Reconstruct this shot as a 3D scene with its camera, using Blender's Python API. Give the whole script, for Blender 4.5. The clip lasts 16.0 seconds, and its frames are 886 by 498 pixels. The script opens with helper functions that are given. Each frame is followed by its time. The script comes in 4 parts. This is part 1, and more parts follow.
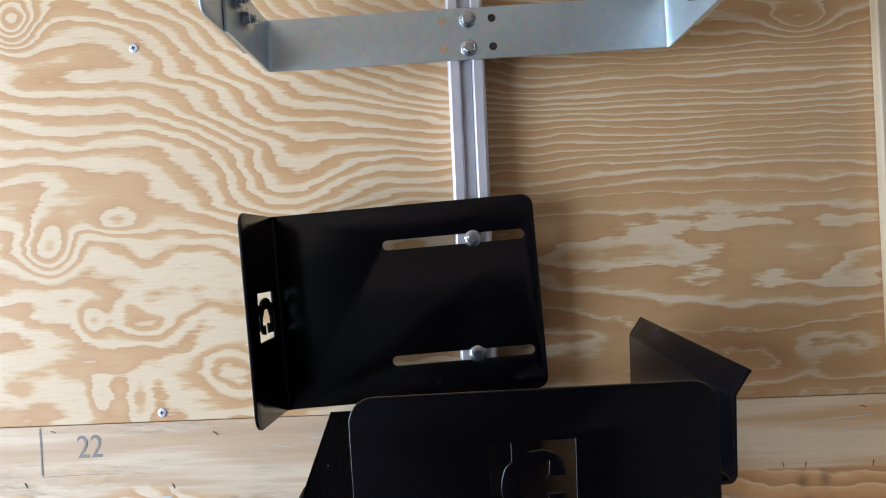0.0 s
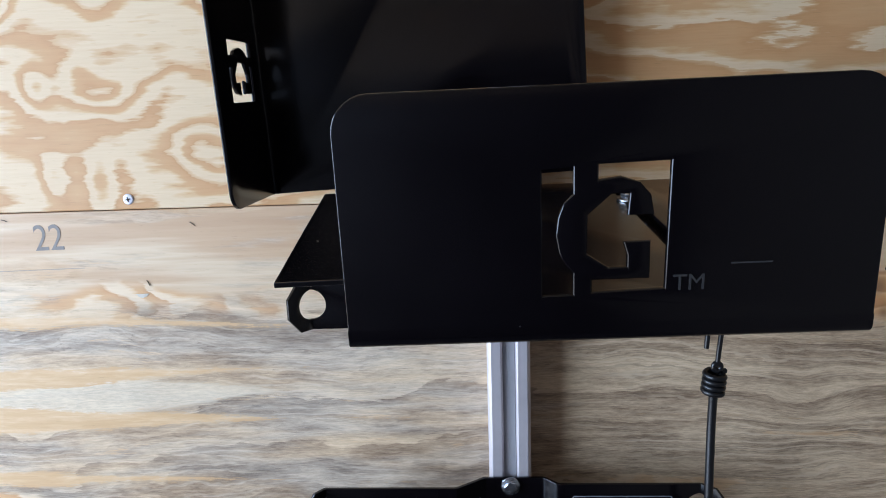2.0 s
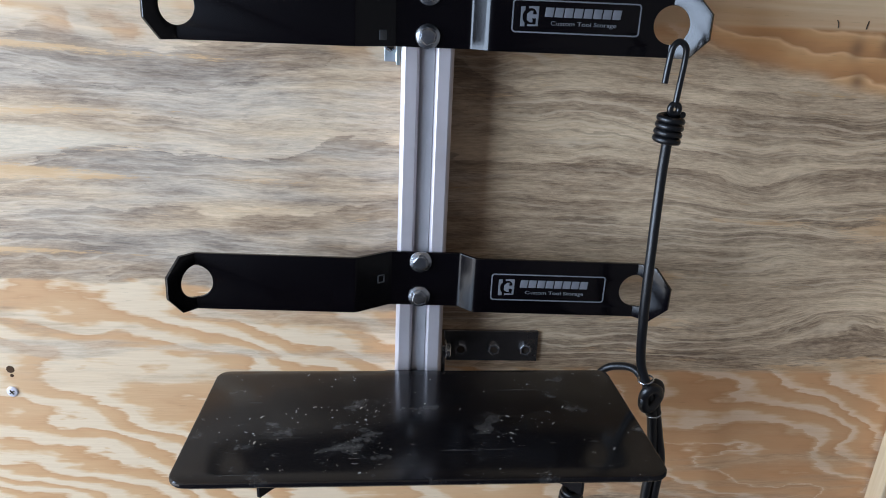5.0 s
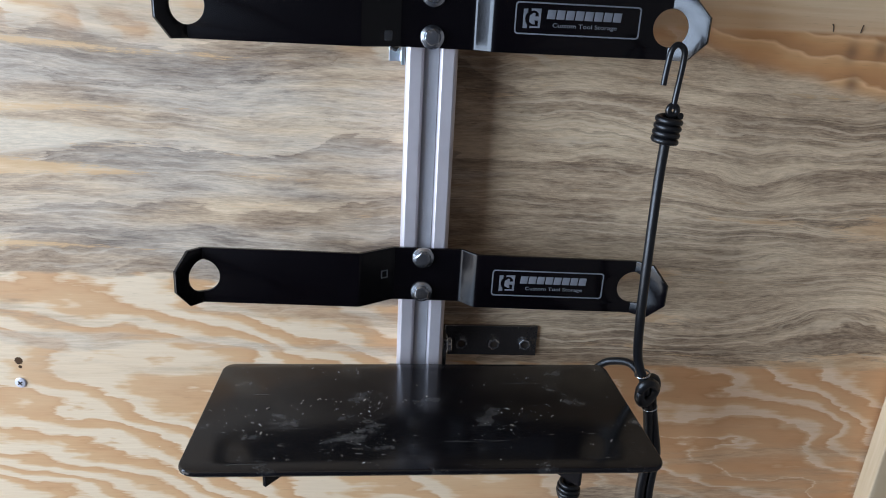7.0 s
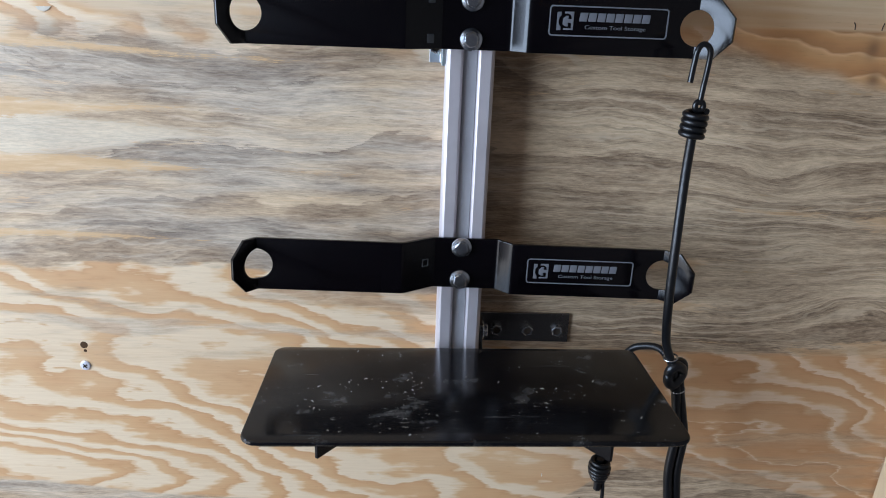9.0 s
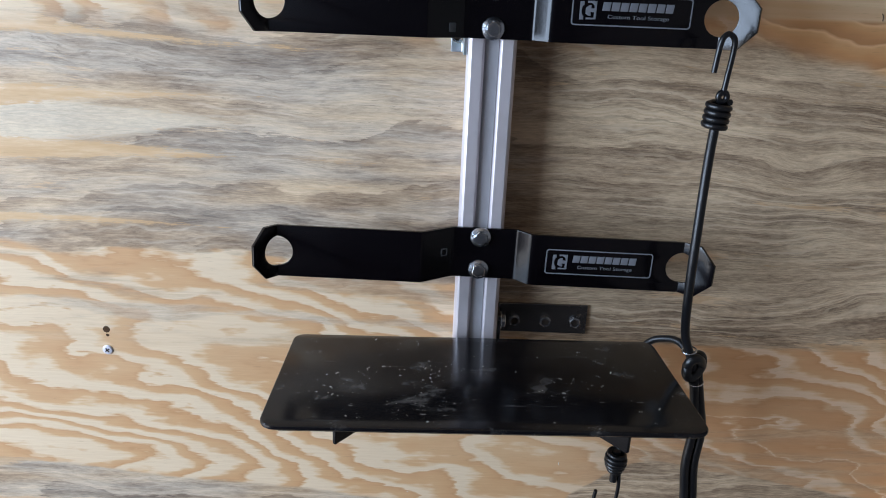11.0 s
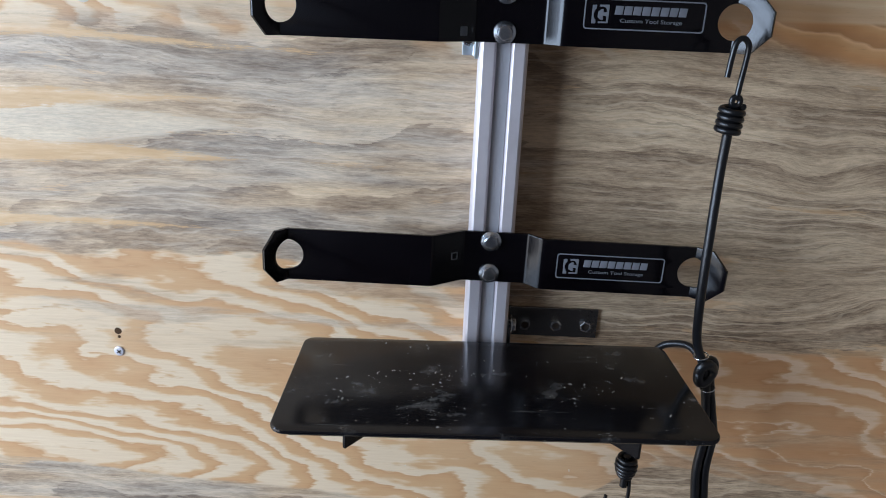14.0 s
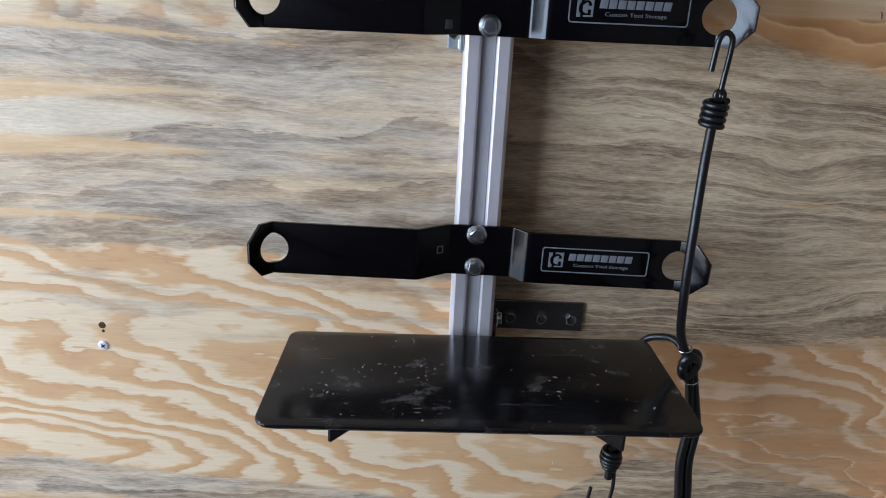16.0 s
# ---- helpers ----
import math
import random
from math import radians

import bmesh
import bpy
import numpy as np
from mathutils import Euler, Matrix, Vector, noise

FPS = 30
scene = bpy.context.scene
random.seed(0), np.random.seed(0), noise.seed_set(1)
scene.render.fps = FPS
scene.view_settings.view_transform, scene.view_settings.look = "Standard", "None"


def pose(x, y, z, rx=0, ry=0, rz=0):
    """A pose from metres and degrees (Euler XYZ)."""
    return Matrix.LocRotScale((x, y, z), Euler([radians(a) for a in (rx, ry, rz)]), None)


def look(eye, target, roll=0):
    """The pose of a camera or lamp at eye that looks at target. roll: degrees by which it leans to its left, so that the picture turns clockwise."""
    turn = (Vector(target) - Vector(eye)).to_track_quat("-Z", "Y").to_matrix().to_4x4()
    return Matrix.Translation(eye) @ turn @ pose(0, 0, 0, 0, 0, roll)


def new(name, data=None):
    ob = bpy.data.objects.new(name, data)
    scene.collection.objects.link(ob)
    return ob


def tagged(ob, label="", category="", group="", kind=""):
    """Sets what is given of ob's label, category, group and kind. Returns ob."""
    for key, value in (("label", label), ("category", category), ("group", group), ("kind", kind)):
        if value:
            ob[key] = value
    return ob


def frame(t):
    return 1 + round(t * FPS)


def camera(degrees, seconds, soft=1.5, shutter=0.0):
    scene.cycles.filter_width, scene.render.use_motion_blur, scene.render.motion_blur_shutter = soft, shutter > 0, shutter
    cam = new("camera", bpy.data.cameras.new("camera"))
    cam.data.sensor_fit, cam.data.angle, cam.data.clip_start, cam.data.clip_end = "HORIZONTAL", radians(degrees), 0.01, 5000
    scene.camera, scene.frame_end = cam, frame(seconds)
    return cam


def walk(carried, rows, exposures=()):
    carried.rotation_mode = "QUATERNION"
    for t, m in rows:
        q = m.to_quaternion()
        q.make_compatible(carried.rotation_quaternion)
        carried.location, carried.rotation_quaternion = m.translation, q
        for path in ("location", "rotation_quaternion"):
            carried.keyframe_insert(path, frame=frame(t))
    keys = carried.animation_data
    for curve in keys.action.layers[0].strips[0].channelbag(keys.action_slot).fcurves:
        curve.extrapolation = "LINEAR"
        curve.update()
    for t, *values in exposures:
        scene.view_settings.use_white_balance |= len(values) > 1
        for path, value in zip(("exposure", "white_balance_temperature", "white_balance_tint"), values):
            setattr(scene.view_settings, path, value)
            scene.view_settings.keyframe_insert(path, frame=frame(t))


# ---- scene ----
cam = camera(63.7, 16.0, soft=1.0)
PATH = [
    (0, (-0.017, -0.767, 1.615), (-0.055, 1.232, 1.626), -2.5),
    (0.5, (-0.027, -0.725, 1.582), (-0.077, 1.273, 1.501), -1.9),
    (0.8, (-0.026, -0.703, 1.567), (-0.092, 1.292, 1.434), -1.5),
    (1, (-0.037, -0.675, 1.541), (-0.112, 1.314, 1.348), -1.3),
    (1.5, (-0.072, -0.622, 1.523), (-0.178, 1.334, 1.12), -1.4),
    (2, (-0.03, -0.64, 1.537), (-0.109, 1.315, 1.122), -2.0),
    (2.2, (-0.025, -0.651, 1.52), (-0.106, 1.306, 1.112), -1.1),
    (2.5, (-0.033, -0.666, 1.485), (-0.108, 1.288, 1.068), -0.3),
    (2.8, (-0.039, -0.642, 1.4545), (-0.092, 1.297, 0.974), 0.3),
    (3, (-0.036, -0.6195, 1.4215), (-0.041, 1.315, 0.921), 0.5),
    (3.5, (-0.022, -0.57, 1.395), (0.02, 1.352, 0.844), 0.8),
    (4, (-0.015, -0.557, 1.393), (0.066, 1.353, 0.802), 1.5),
    (4.5, (-0.015, -0.562, 1.372), (0.093, 1.332, 0.739), 2.0),
    (5, (-0.018, -0.564, 1.375), (0.11, 1.325, 0.729), 2.5),
    (7.5, (-0.023, -0.585, 1.379), (0.114, 1.296, 0.713), 3.0),
    (8, (-0.021, -0.6, 1.381), (0.105, 1.275, 0.695), 2.6),
    (8.5, (-0.033, -0.611, 1.393), (0.059, 1.28, 0.748), 2.3),
    (9, (-0.036, -0.61, 1.381), (0.033, 1.278, 0.725), 2.2),
    (11.5, (-0.04, -0.615, 1.377), (-0.03, 1.269, 0.705), 2.5),
    (12, (-0.043, -0.619, 1.384), (-0.047, 1.268, 0.72), 2.4),
    (12.5, (-0.04, -0.615, 1.382), (-0.05, 1.274, 0.724), 2.2),
    (13, (-0.044, -0.617, 1.38), (-0.061, 1.272, 0.724), 2.2),
    (13.5, (-0.042, -0.613, 1.386), (-0.057, 1.275, 0.726), 2.2),
    (14, (-0.039, -0.61, 1.381), (-0.042, 1.272, 0.704), 2.4),
    (14.5, (-0.037, -0.609, 1.377), (-0.029, 1.267, 0.686), 2.4),
    (15, (-0.036, -0.609, 1.378), (-0.017, 1.267, 0.684), 2.6),
    (15.5, (-0.036, -0.61, 1.381), (-0.013, 1.263, 0.68), 2.6),
    (16, (-0.036, -0.61, 1.381), (-0.008, 1.266, 0.689), 2.7),
]
walk(cam, [(t, look(eye, target, roll)) for t, eye, target, roll in PATH],
     exposures=[(0.0, 0.06, 6600, 10), (0.5, 0.04, 6600, 10), (1.0, 0.08, 6450, 10), (1.5, 0.10, 6200, 10), (2.0, 0.12, 6330, 10), (2.5, 0.08, 6380, 10),
                (3.0, 0.06, 6580, 10), (3.5, 0.08, 6680, 10), (5.0, 0.15, 6640, 10), (8.0, 0.06, 6660, 10), (12.0, -0.01, 6660, 10), (16.0, -0.03, 6660, 10)])

# ---- light ----
world = bpy.data.worlds.new("world")
scene.world = world
world.use_nodes = True
sky = world.node_tree.nodes.new("ShaderNodeTexSky")
sky.sky_type, sky.sun_disc = "NISHITA", False
sky.sun_elevation, sky.sun_rotation = radians(40), radians(120)
world.node_tree.links.new(sky.outputs[0], world.node_tree.nodes["Background"].inputs[0])
world.node_tree.nodes["Background"].inputs[1].default_value = 0.08

# daylight in the open doorway of the side wall: blue sky above, sunlit ground below
for name, high, z, watts, tint in (("doorway_sky", 1.10, 1.55, 75, (0.69, 0.885, 1.19)), ("doorway_ground", 0.94, 0.49, 17, (0.90, 0.93, 1.0))):
    door_light = bpy.data.lights.new(name, "AREA")
    door_light.shape, door_light.size, door_light.size_y = "RECTANGLE", 1.86, high
    door_light.energy, door_light.color = watts, tint
    lamp = new(name, door_light)
    lamp.matrix_world = look((-1.69, -1.03, z), (0, -1.03, z))


# ---- materials ----
class Nodes:
    """Short forms for building one node material."""

    def __init__(self, name):
        self.mat = bpy.data.materials.new(name)
        self.mat.use_nodes = True
        self.tree = self.mat.node_tree
        self.bsdf = self.tree.nodes["Principled BSDF"]
        self.place = self.tree.nodes.new("ShaderNodeTexCoord").outputs["Object"]

    def link(self, value, socket):
        if isinstance(value, bpy.types.NodeSocket):
            self.tree.links.new(value, socket)
        else:
            socket.default_value = value

    def math(self, op, a, b=0.0, clamp=False):
        n = self.tree.nodes.new("ShaderNodeMath")
        n.operation, n.use_clamp = op, clamp
        self.link(a, n.inputs[0])
        self.link(b, n.inputs[1])
        return n.outputs[0]

    def add(self, *values):
        out = values[0]
        for v in values[1:]:
            out = self.math("ADD", out, v)
        return out

    def mul(self, a, b):
        return self.math("MULTIPLY", a, b)

    def step(self, value, low, high):
        n = self.tree.nodes.new("ShaderNodeMapRange")
        n.interpolation_type = "SMOOTHSTEP"
        self.link(value, n.inputs[0])
        self.link(low, n.inputs[1])
        self.link(high, n.inputs[2])
        return n.outputs[0]

    def scaled(self, size, shift=(0, 0, 0)):
        n = self.tree.nodes.new("ShaderNodeMapping")
        self.link(self.place, n.inputs[0])
        n.inputs["Location"].default_value = shift
        n.inputs["Scale"].default_value = size
        return n.outputs[0]

    def noise(self, size, detail=3.0, rough=0.55, shift=(0, 0, 0), warp=0.0):
        n = self.tree.nodes.new("ShaderNodeTexNoise")
        self.link(self.scaled(size, shift), n.inputs["Vector"])
        n.inputs["Scale"].default_value = 1.0
        n.inputs["Detail"].default_value, n.inputs["Roughness"].default_value = detail, rough
        n.inputs["Distortion"].default_value = warp
        return n.outputs[0]

    def cells(self, size, feature="F1"):
        n = self.tree.nodes.new("ShaderNodeTexVoronoi")
        n.feature = feature
        self.link(self.scaled(size), n.inputs["Vector"])
        n.inputs["Scale"].default_value = 1.0
        return n

    def mix(self, fac, a, b, kind="MIX"):
        n = self.tree.nodes.new("ShaderNodeMix")
        n.data_type, n.blend_type = "RGBA", kind
        self.link(fac, n.inputs[0])
        for v, i in ((a, 6), (b, 7)):
            self.link((*v, 1) if isinstance(v, tuple) else v, n.inputs[i])
        return n.outputs[2]

    def ramp(self, fac, stops):
        n = self.tree.nodes.new("ShaderNodeValToRGB")
        self.link(fac, n.inputs[0])
        e = n.color_ramp.elements
        while len(e) < len(stops):
            e.new(0.5)
        for k, (p, c) in zip(e, stops):
            k.position, k.color = p, (*c, 1)
        return n.outputs[0]

    def axes(self):
        n = self.tree.nodes.new("ShaderNodeSeparateXYZ")
        self.link(self.place, n.inputs[0])
        return n.outputs

    def done(self, colour, rough, metal=0.0, bump=None, depth=0.001, **more):
        self.link((*colour, 1) if isinstance(colour, tuple) else colour, self.bsdf.inputs["Base Color"])
        self.link(rough, self.bsdf.inputs["Roughness"])
        self.link(metal, self.bsdf.inputs["Metallic"])
        for key, value in more.items():
            self.link(value, self.bsdf.inputs[key.replace("_", " ")])
        if bump is not None:
            n = self.tree.nodes.new("ShaderNodeBump")
            n.inputs["Strength"].default_value, n.inputs["Distance"].default_value = 1.0, depth
            self.link(bump, n.inputs["Height"])
            self.tree.links.new(n.outputs[0], self.bsdf.inputs["Normal"])
        return self.mat


CREAM, STRAW, TAN, RUST = (0.735, 0.615, 0.46), (0.64, 0.46, 0.29), (0.575, 0.345, 0.178), (0.40, 0.22, 0.10)


def hill(w, x, z, cx, cz, sx, sz, high):
    """A smooth bump in the growth rings, round which they close as in a knot or an eye."""
    dx, dz = w.mul(w.add(x, -cx), 1 / sx), w.mul(w.add(z, -cz), 1 / sz)
    r = w.add(w.mul(dx, dx), w.mul(dz, dz))
    return w.mul(w.math("POWER", 2.718, w.mul(r, -1.0)), high)


def ring_band(w, h, heart=0.0, pale=0.62):
    """How far through its ring the cut at h rings deep lies: 0 early wood, 1 late wood."""
    feather = w.add(w.noise((26, 1, 240), 3, 0.55, (4, 0, 2)), -0.5)
    tooth = w.add(w.noise((60, 1, 700), 2, 0.6, (1, 0, 7)), -0.5)
    jag = w.add(w.noise((20, 1, 80), 3, 0.6, (9, 0, 3)), -0.5)
    h = w.add(h, w.mul(feather, 0.40), w.mul(tooth, 0.16), w.mul(jag, 0.45))
    band = w.math("FRACT", h)
    n = w.tree.nodes.new("ShaderNodeTexWhiteNoise")
    n.noise_dimensions = "1D"
    w.link(w.math("FLOOR", h), n.inputs["W"])
    share = w.noise((5, 1, 12), 3, 0.55, (11, 0, 5))
    power = w.add(pale, w.mul(n.outputs["Value"], 0.55), w.mul(w.add(share, -0.5), 1.6), w.mul(heart, -0.30))
    return w.math("POWER", band, w.math("MAXIMUM", power, 0.25))


def ring_colour(w, h, heart=0.0, pale=0.62):
    """Colour of rotary-cut pine where the cut lies h rings deep: pale early wood that deepens to tan late wood; heart: more of the tan."""
    band = ring_band(w, h, heart, pale)
    colour = w.ramp(band, [(0.0, STRAW), (0.05, CREAM), (0.33, CREAM), (0.45, (0.67, 0.50, 0.32)), (0.54, (0.60, 0.38, 0.205)), (0.84, TAN), (0.945, (0.535, 0.31, 0.152)), (1.0, STRAW)])
    fade = w.step(w.noise((3.5, 1, 10), 3, 0.5, (2, 0, 12)), 0.45, 0.75)
    return w.mix(w.mul(fade, 0.30), colour, w.mix(heart, (0.64, 0.48, 0.315), (0.59, 0.375, 0.20)))


def finish_ply(w, colour, tint):
    fine = w.noise((22, 1, 460), 3, 0.6)
    pores = w.noise((55, 1, 1000), 2, shift=(3, 0, 1))
    broad = w.noise((3, 1, 6), 3, shift=(7, 0, 2))
    colour = w.mix(w.mul(w.step(fine, 0.35, 0.7), 0.11), colour, RUST)
    colour = w.mix(w.mul(w.step(pores, 0.64, 0.72), 0.22), colour, (0.20, 0.12, 0.06))
    colour = w.mix(w.mul(w.step(broad, 0.35, 0.75), 0.14), colour, (0.54, 0.40, 0.26))
    colour = w.mix(1.0, colour, tint, "MULTIPLY")
    rough = w.add(0.50, w.mul(broad, 0.22))
    return w.done(colour, rough, bump=w.add(w.mul(fine, 0.6), w.mul(broad, 0.5)), depth=0.0005)


def upper_ply():
    w = Nodes("pine_plywood")
    x, _, z = w.axes()
    left = w.step(x, 0.10, -0.12)
    right = w.add(1.0, w.mul(left, -1.0))
    far = w.step(x, 0.10, -0.42)
    near = w.add(1.0, w.mul(far, -1.0))
    above = w.step(z, 1.60, 1.68)
    swirl = w.add(w.noise((3.4, 1, 8.0), 2.0, 0.45, (2.3, 0, 0.9)), -0.5)
    small = w.add(w.noise((9, 1, 24), 3.0, 0.55, (1, 0, 4)), -0.5)
    isle = w.add(w.noise((13, 1, 19), 1.5, 0.5, (5, 0, 2)), -0.5)
    long = w.add(w.noise((0.9, 1, 16), 2, 0.5, (3, 0, 3)), -0.5)
    h = w.mul(w.add(z, -1.45), 15)
    h = w.add(h, w.mul(w.math("MAXIMUM", w.add(z, -1.64), 0.0), w.add(20, w.mul(near, 38))))
    h = w.add(h, w.mul(w.step(z, 1.69, 1.83), w.mul(near, 6.0)), w.mul(long, w.add(2.0, w.mul(right, 2.2))))
    h = w.add(h, w.mul(swirl, w.add(4.0, w.mul(left, 1.4))), w.mul(small, w.add(1.7, w.mul(left, 0.1))))
    h = w.add(h, w.mul(isle, w.mul(w.add(1.0, w.mul(above, -0.75)), w.add(1.3, w.mul(left, 0.5)))))
    for cx, cz, sx, sz, high in (
        (-0.20, 1.70, 0.070, 0.09, 2.8), (-0.455, 1.640, 0.030, 0.035, 3.2), (-0.385, 1.665, 0.034, 0.016, 2.3),
        (-0.354, 1.553, 0.032, 0.015, 1.6), (-0.49, 1.885, 0.026, 0.030, 4.0), (-0.415, 1.558, 0.014, 0.018, 1.3),
        (-0.375, 1.572, 0.018, 0.010, 0.9), (-0.319, 1.570, 0.022, 0.010, 0.9), (-0.365, 1.475, 0.014, 0.026, 1.2),
        (-0.408, 1.477, 0.014, 0.022, 1.2), (0.36, 1.845, 0.035, 0.018, 2.5), (0.30, 1.55, 0.10, 0.03, 1.5), (-0.27, 1.50, 0.03, 0.03, 1.1),
    ):
        h = w.add(h, hill(w, x, z, cx, cz, sx, sz, high))
    warm = w.step(x, -0.03, 0.06)
    return finish_ply(w, ring_colour(w, h, w.mul(warm, 0.80), w.add(0.80, w.mul(warm, -0.32), w.mul(w.add(1.0, w.mul(above, -1.0)), w.mul(left, 0.34)))), (0.985, 0.895, 0.765))


def tongue(w, x, z, z0, slope, end, long, half, fray):
    """A pointed streak that runs in from the low-x side and thins out to its tip at x = end."""
    mid = w.add(z0, w.mul(w.add(x, 0.44), slope))
    wide = w.mul(w.math("POWER", w.math("MAXIMUM", w.mul(w.add(end, w.mul(x, -1.0)), 1 / long), 0.0), 0.75), half)
    off = w.add(w.math("ABSOLUTE", w.add(z, w.mul(mid, -1.0))), w.mul(fray, 0.014))
    return w.step(off, wide, w.add(wide, -0.0035))


def lower_ply():
    w = Nodes("weathered_plywood")
    x, _, z = w.axes()
    swirl = w.add(w.noise((3.6, 1, 9), 2.0, 0.45, (6.2, 0, 3.1)), -0.5)
    small = w.add(w.noise((12, 1, 30), 3.0, 0.5, (5, 0, 2)), -0.5)
    east = w.step(x, 0.05, 0.20)
    h = w.add(w.mul(w.add(z, -1.0), w.add(22, w.mul(east, 6))), w.mul(x, w.add(11, w.mul(east, 5))), w.mul(swirl, w.add(6.0, w.mul(east, -3.4))), w.mul(small, w.add(2.2, w.mul(east, 0.3))))
    for cx, cz, sx, sz, high in ((-0.36, 0.930, 0.16, 0.030, -1.6), (0.24, 1.02, 0.06, 0.03, 0.9), (0.36, 1.005, 0.07, 0.022, -0.8), (0.30, 0.965, 0.08, 0.02, 0.8)):
        h = w.add(h, hill(w, x, z, cx, cz, sx, sz, high))
    fresh = ring_colour(w, h, w.mul(east, 0.95), w.add(0.92, w.mul(east, -0.36)))
    fresh = w.mix(w.mul(east, 0.8), fresh, w.mix(1.0, fresh, (1.0, 0.90, 0.86), "MULTIPLY"))
    bare = fresh
    # smooth pale strip under the seam
    soft = w.noise((2.2, 1, 34), 3, 0.5, (1, 0, 8))
    strip = w.ramp(soft, [(0.36, (0.47, 0.32, 0.205)), (0.49, (0.545, 0.395, 0.265)), (0.56, (0.66, 0.55, 0.41)), (0.66, (0.575, 0.44, 0.30))])
    strip = w.mix(w.mul(w.step(x, 0.12, 0.28), 0.85), strip, w.mix(w.step(soft, 0.40, 0.58), (0.66, 0.40, 0.20), (0.79, 0.62, 0.42)))
    edge = w.noise((7, 1, 14), 3, 0.55, (4, 0, 4))
    fresh = w.mix(w.step(w.add(z, w.mul(w.add(edge, -0.5), 0.06)), 1.362, 1.372), fresh, strip)
    # amber wood with pale lines at the corner under the strip
    lines = w.ramp(w.math("FRACT", w.add(w.mul(z, 62), w.mul(x, 5), w.mul(swirl, 5.0), w.mul(small, 2.0))),
                   [(0.0, (0.43, 0.235, 0.11)), (0.5, (0.56, 0.335, 0.165)), (0.78, (0.62, 0.41, 0.225)), (0.90, (0.72, 0.54, 0.35)), (1.0, (0.46, 0.26, 0.13))])
    for cx, cz in ((0.340, 1.356), (0.364, 1.358), (0.346, 1.330)):
        lines = w.mix(w.mul(hill(w, x, z, cx, cz, 0.006, 0.008, 0.75), 1.0), lines, (0.16, 0.09, 0.05))
    corner = w.mul(w.step(x, 0.17, 0.26), w.mul(w.step(z, 1.372, 1.368), w.step(w.add(z, w.mul(x, 0.16), w.mul(w.add(edge, -0.5), 0.05)), 1.372, 1.392)))
    lines = w.mix(1.0, lines, (1.12, 0.97, 0.82), "MULTIPLY")
    # grey, sun-bleached veneer in two broad bands
    flow = w.tree.nodes.new("ShaderNodeCombineXYZ")
    wave = w.add(w.noise((22, 1, 46), 2, 0.5, (4, 0, 9)), -0.5)
    zz = w.add(z, w.mul(swirl, 0.024), w.mul(small, 0.004), w.mul(wave, w.add(0.0025, w.mul(east, 0.003))))
    zz = w.add(zz, hill(w, x, z, 0.290, 1.236, 0.035, 0.022, 0.012), hill(w, x, z, 0.385, 1.128, 0.060, 0.026, -0.016))
    w.link(x, flow.inputs[0])
    w.link(zz, flow.inputs[2])
    straight, w.place = w.place, flow.outputs[0]
    streak = w.noise((14, 1, 120), 5, 0.68, (8, 0, 1), 0.2)
    fibre = w.noise((85, 1, 820), 4, 0.72, (2, 0, 6))
    broad = w.noise((2.6, 1, 13), 3, 0.55, (6, 0, 8))
    blotch = w.noise((11, 1, 42), 4, 0.6, (3, 0, 9), 0.3)
    right = w.step(x, -0.02, 0.10)
    # flakes: old growth rings, each bleached to its own grey, with feathered ends
    feather = w.add(w.noise((30, 1, 260), 3, 0.6, (4, 0, 2)), -0.5)
    deep = w.add(w.mul(w.add(zz, -1.22), w.add(34, w.mul(right, 30))), w.mul(x, -2.5), w.mul(swirl, 2.6), w.mul(small, w.add(2.4, w.mul(right, -1.5))), w.mul(feather, 0.62))
    chance = w.tree.nodes.new("ShaderNodeTexWhiteNoise")
    chance.noise_dimensions = "1D"
    w.link(w.math("FLOOR", deep), chance.inputs["W"])
    ring = w.math("FRACT", deep)
    profile = w.ramp(ring, [(0.0, (0.40,) * 3), (0.06, (0.60,) * 3), (0.30, (0.58,) * 3), (0.60, (0.46,) * 3), (0.88, (0.43,) * 3), (1.0, (0.38,) * 3)])
    tone = w.add(0.505, w.mul(w.add(chance.outputs["Value"], -0.5), w.add(0.17, w.mul(right, -0.02))), w.mul(w.add(profile, -0.5), w.add(0.46, w.mul(right, -0.06))),
                 hill(w, x, z, 0.24, 1.100, 0.26, 0.035, -0.085), w.mul(w.add(streak, -0.5), 0.78), w.mul(w.add(fibre, -0.5), w.add(0.56, w.mul(right, 0.26))), w.mul(w.add(blotch, -0.5), 0.46), w.mul(w.add(broad, -0.5), w.add(0.40, w.mul(right, 0.10))))
    cool = w.ramp(tone, [(0.22, (0.135, 0.120, 0.108)), (0.36, (0.255, 0.230, 0.205)), (0.50, (0.405, 0.372, 0.330)), (0.62, (0.535, 0.490, 0.425)), (0.78, (0.685, 0.62, 0.52))])
    warm = w.ramp(tone, [(0.22, (0.135, 0.098, 0.070)), (0.36, (0.265, 0.205, 0.150)), (0.50, (0.43, 0.345, 0.255)), (0.62, (0.56, 0.465, 0.345)), (0.78, (0.70, 0.60, 0.455))])
    hue = w.step(w.add(w.noise((4, 1, 30), 3, 0.55, (12, 0, 3)), w.mul(right, 0.28)), 0.40, 0.62)
    grey = w.mix(1.0, w.mix(hue, cool, warm), (1.035, 0.99, 0.94), "MULTIPLY")
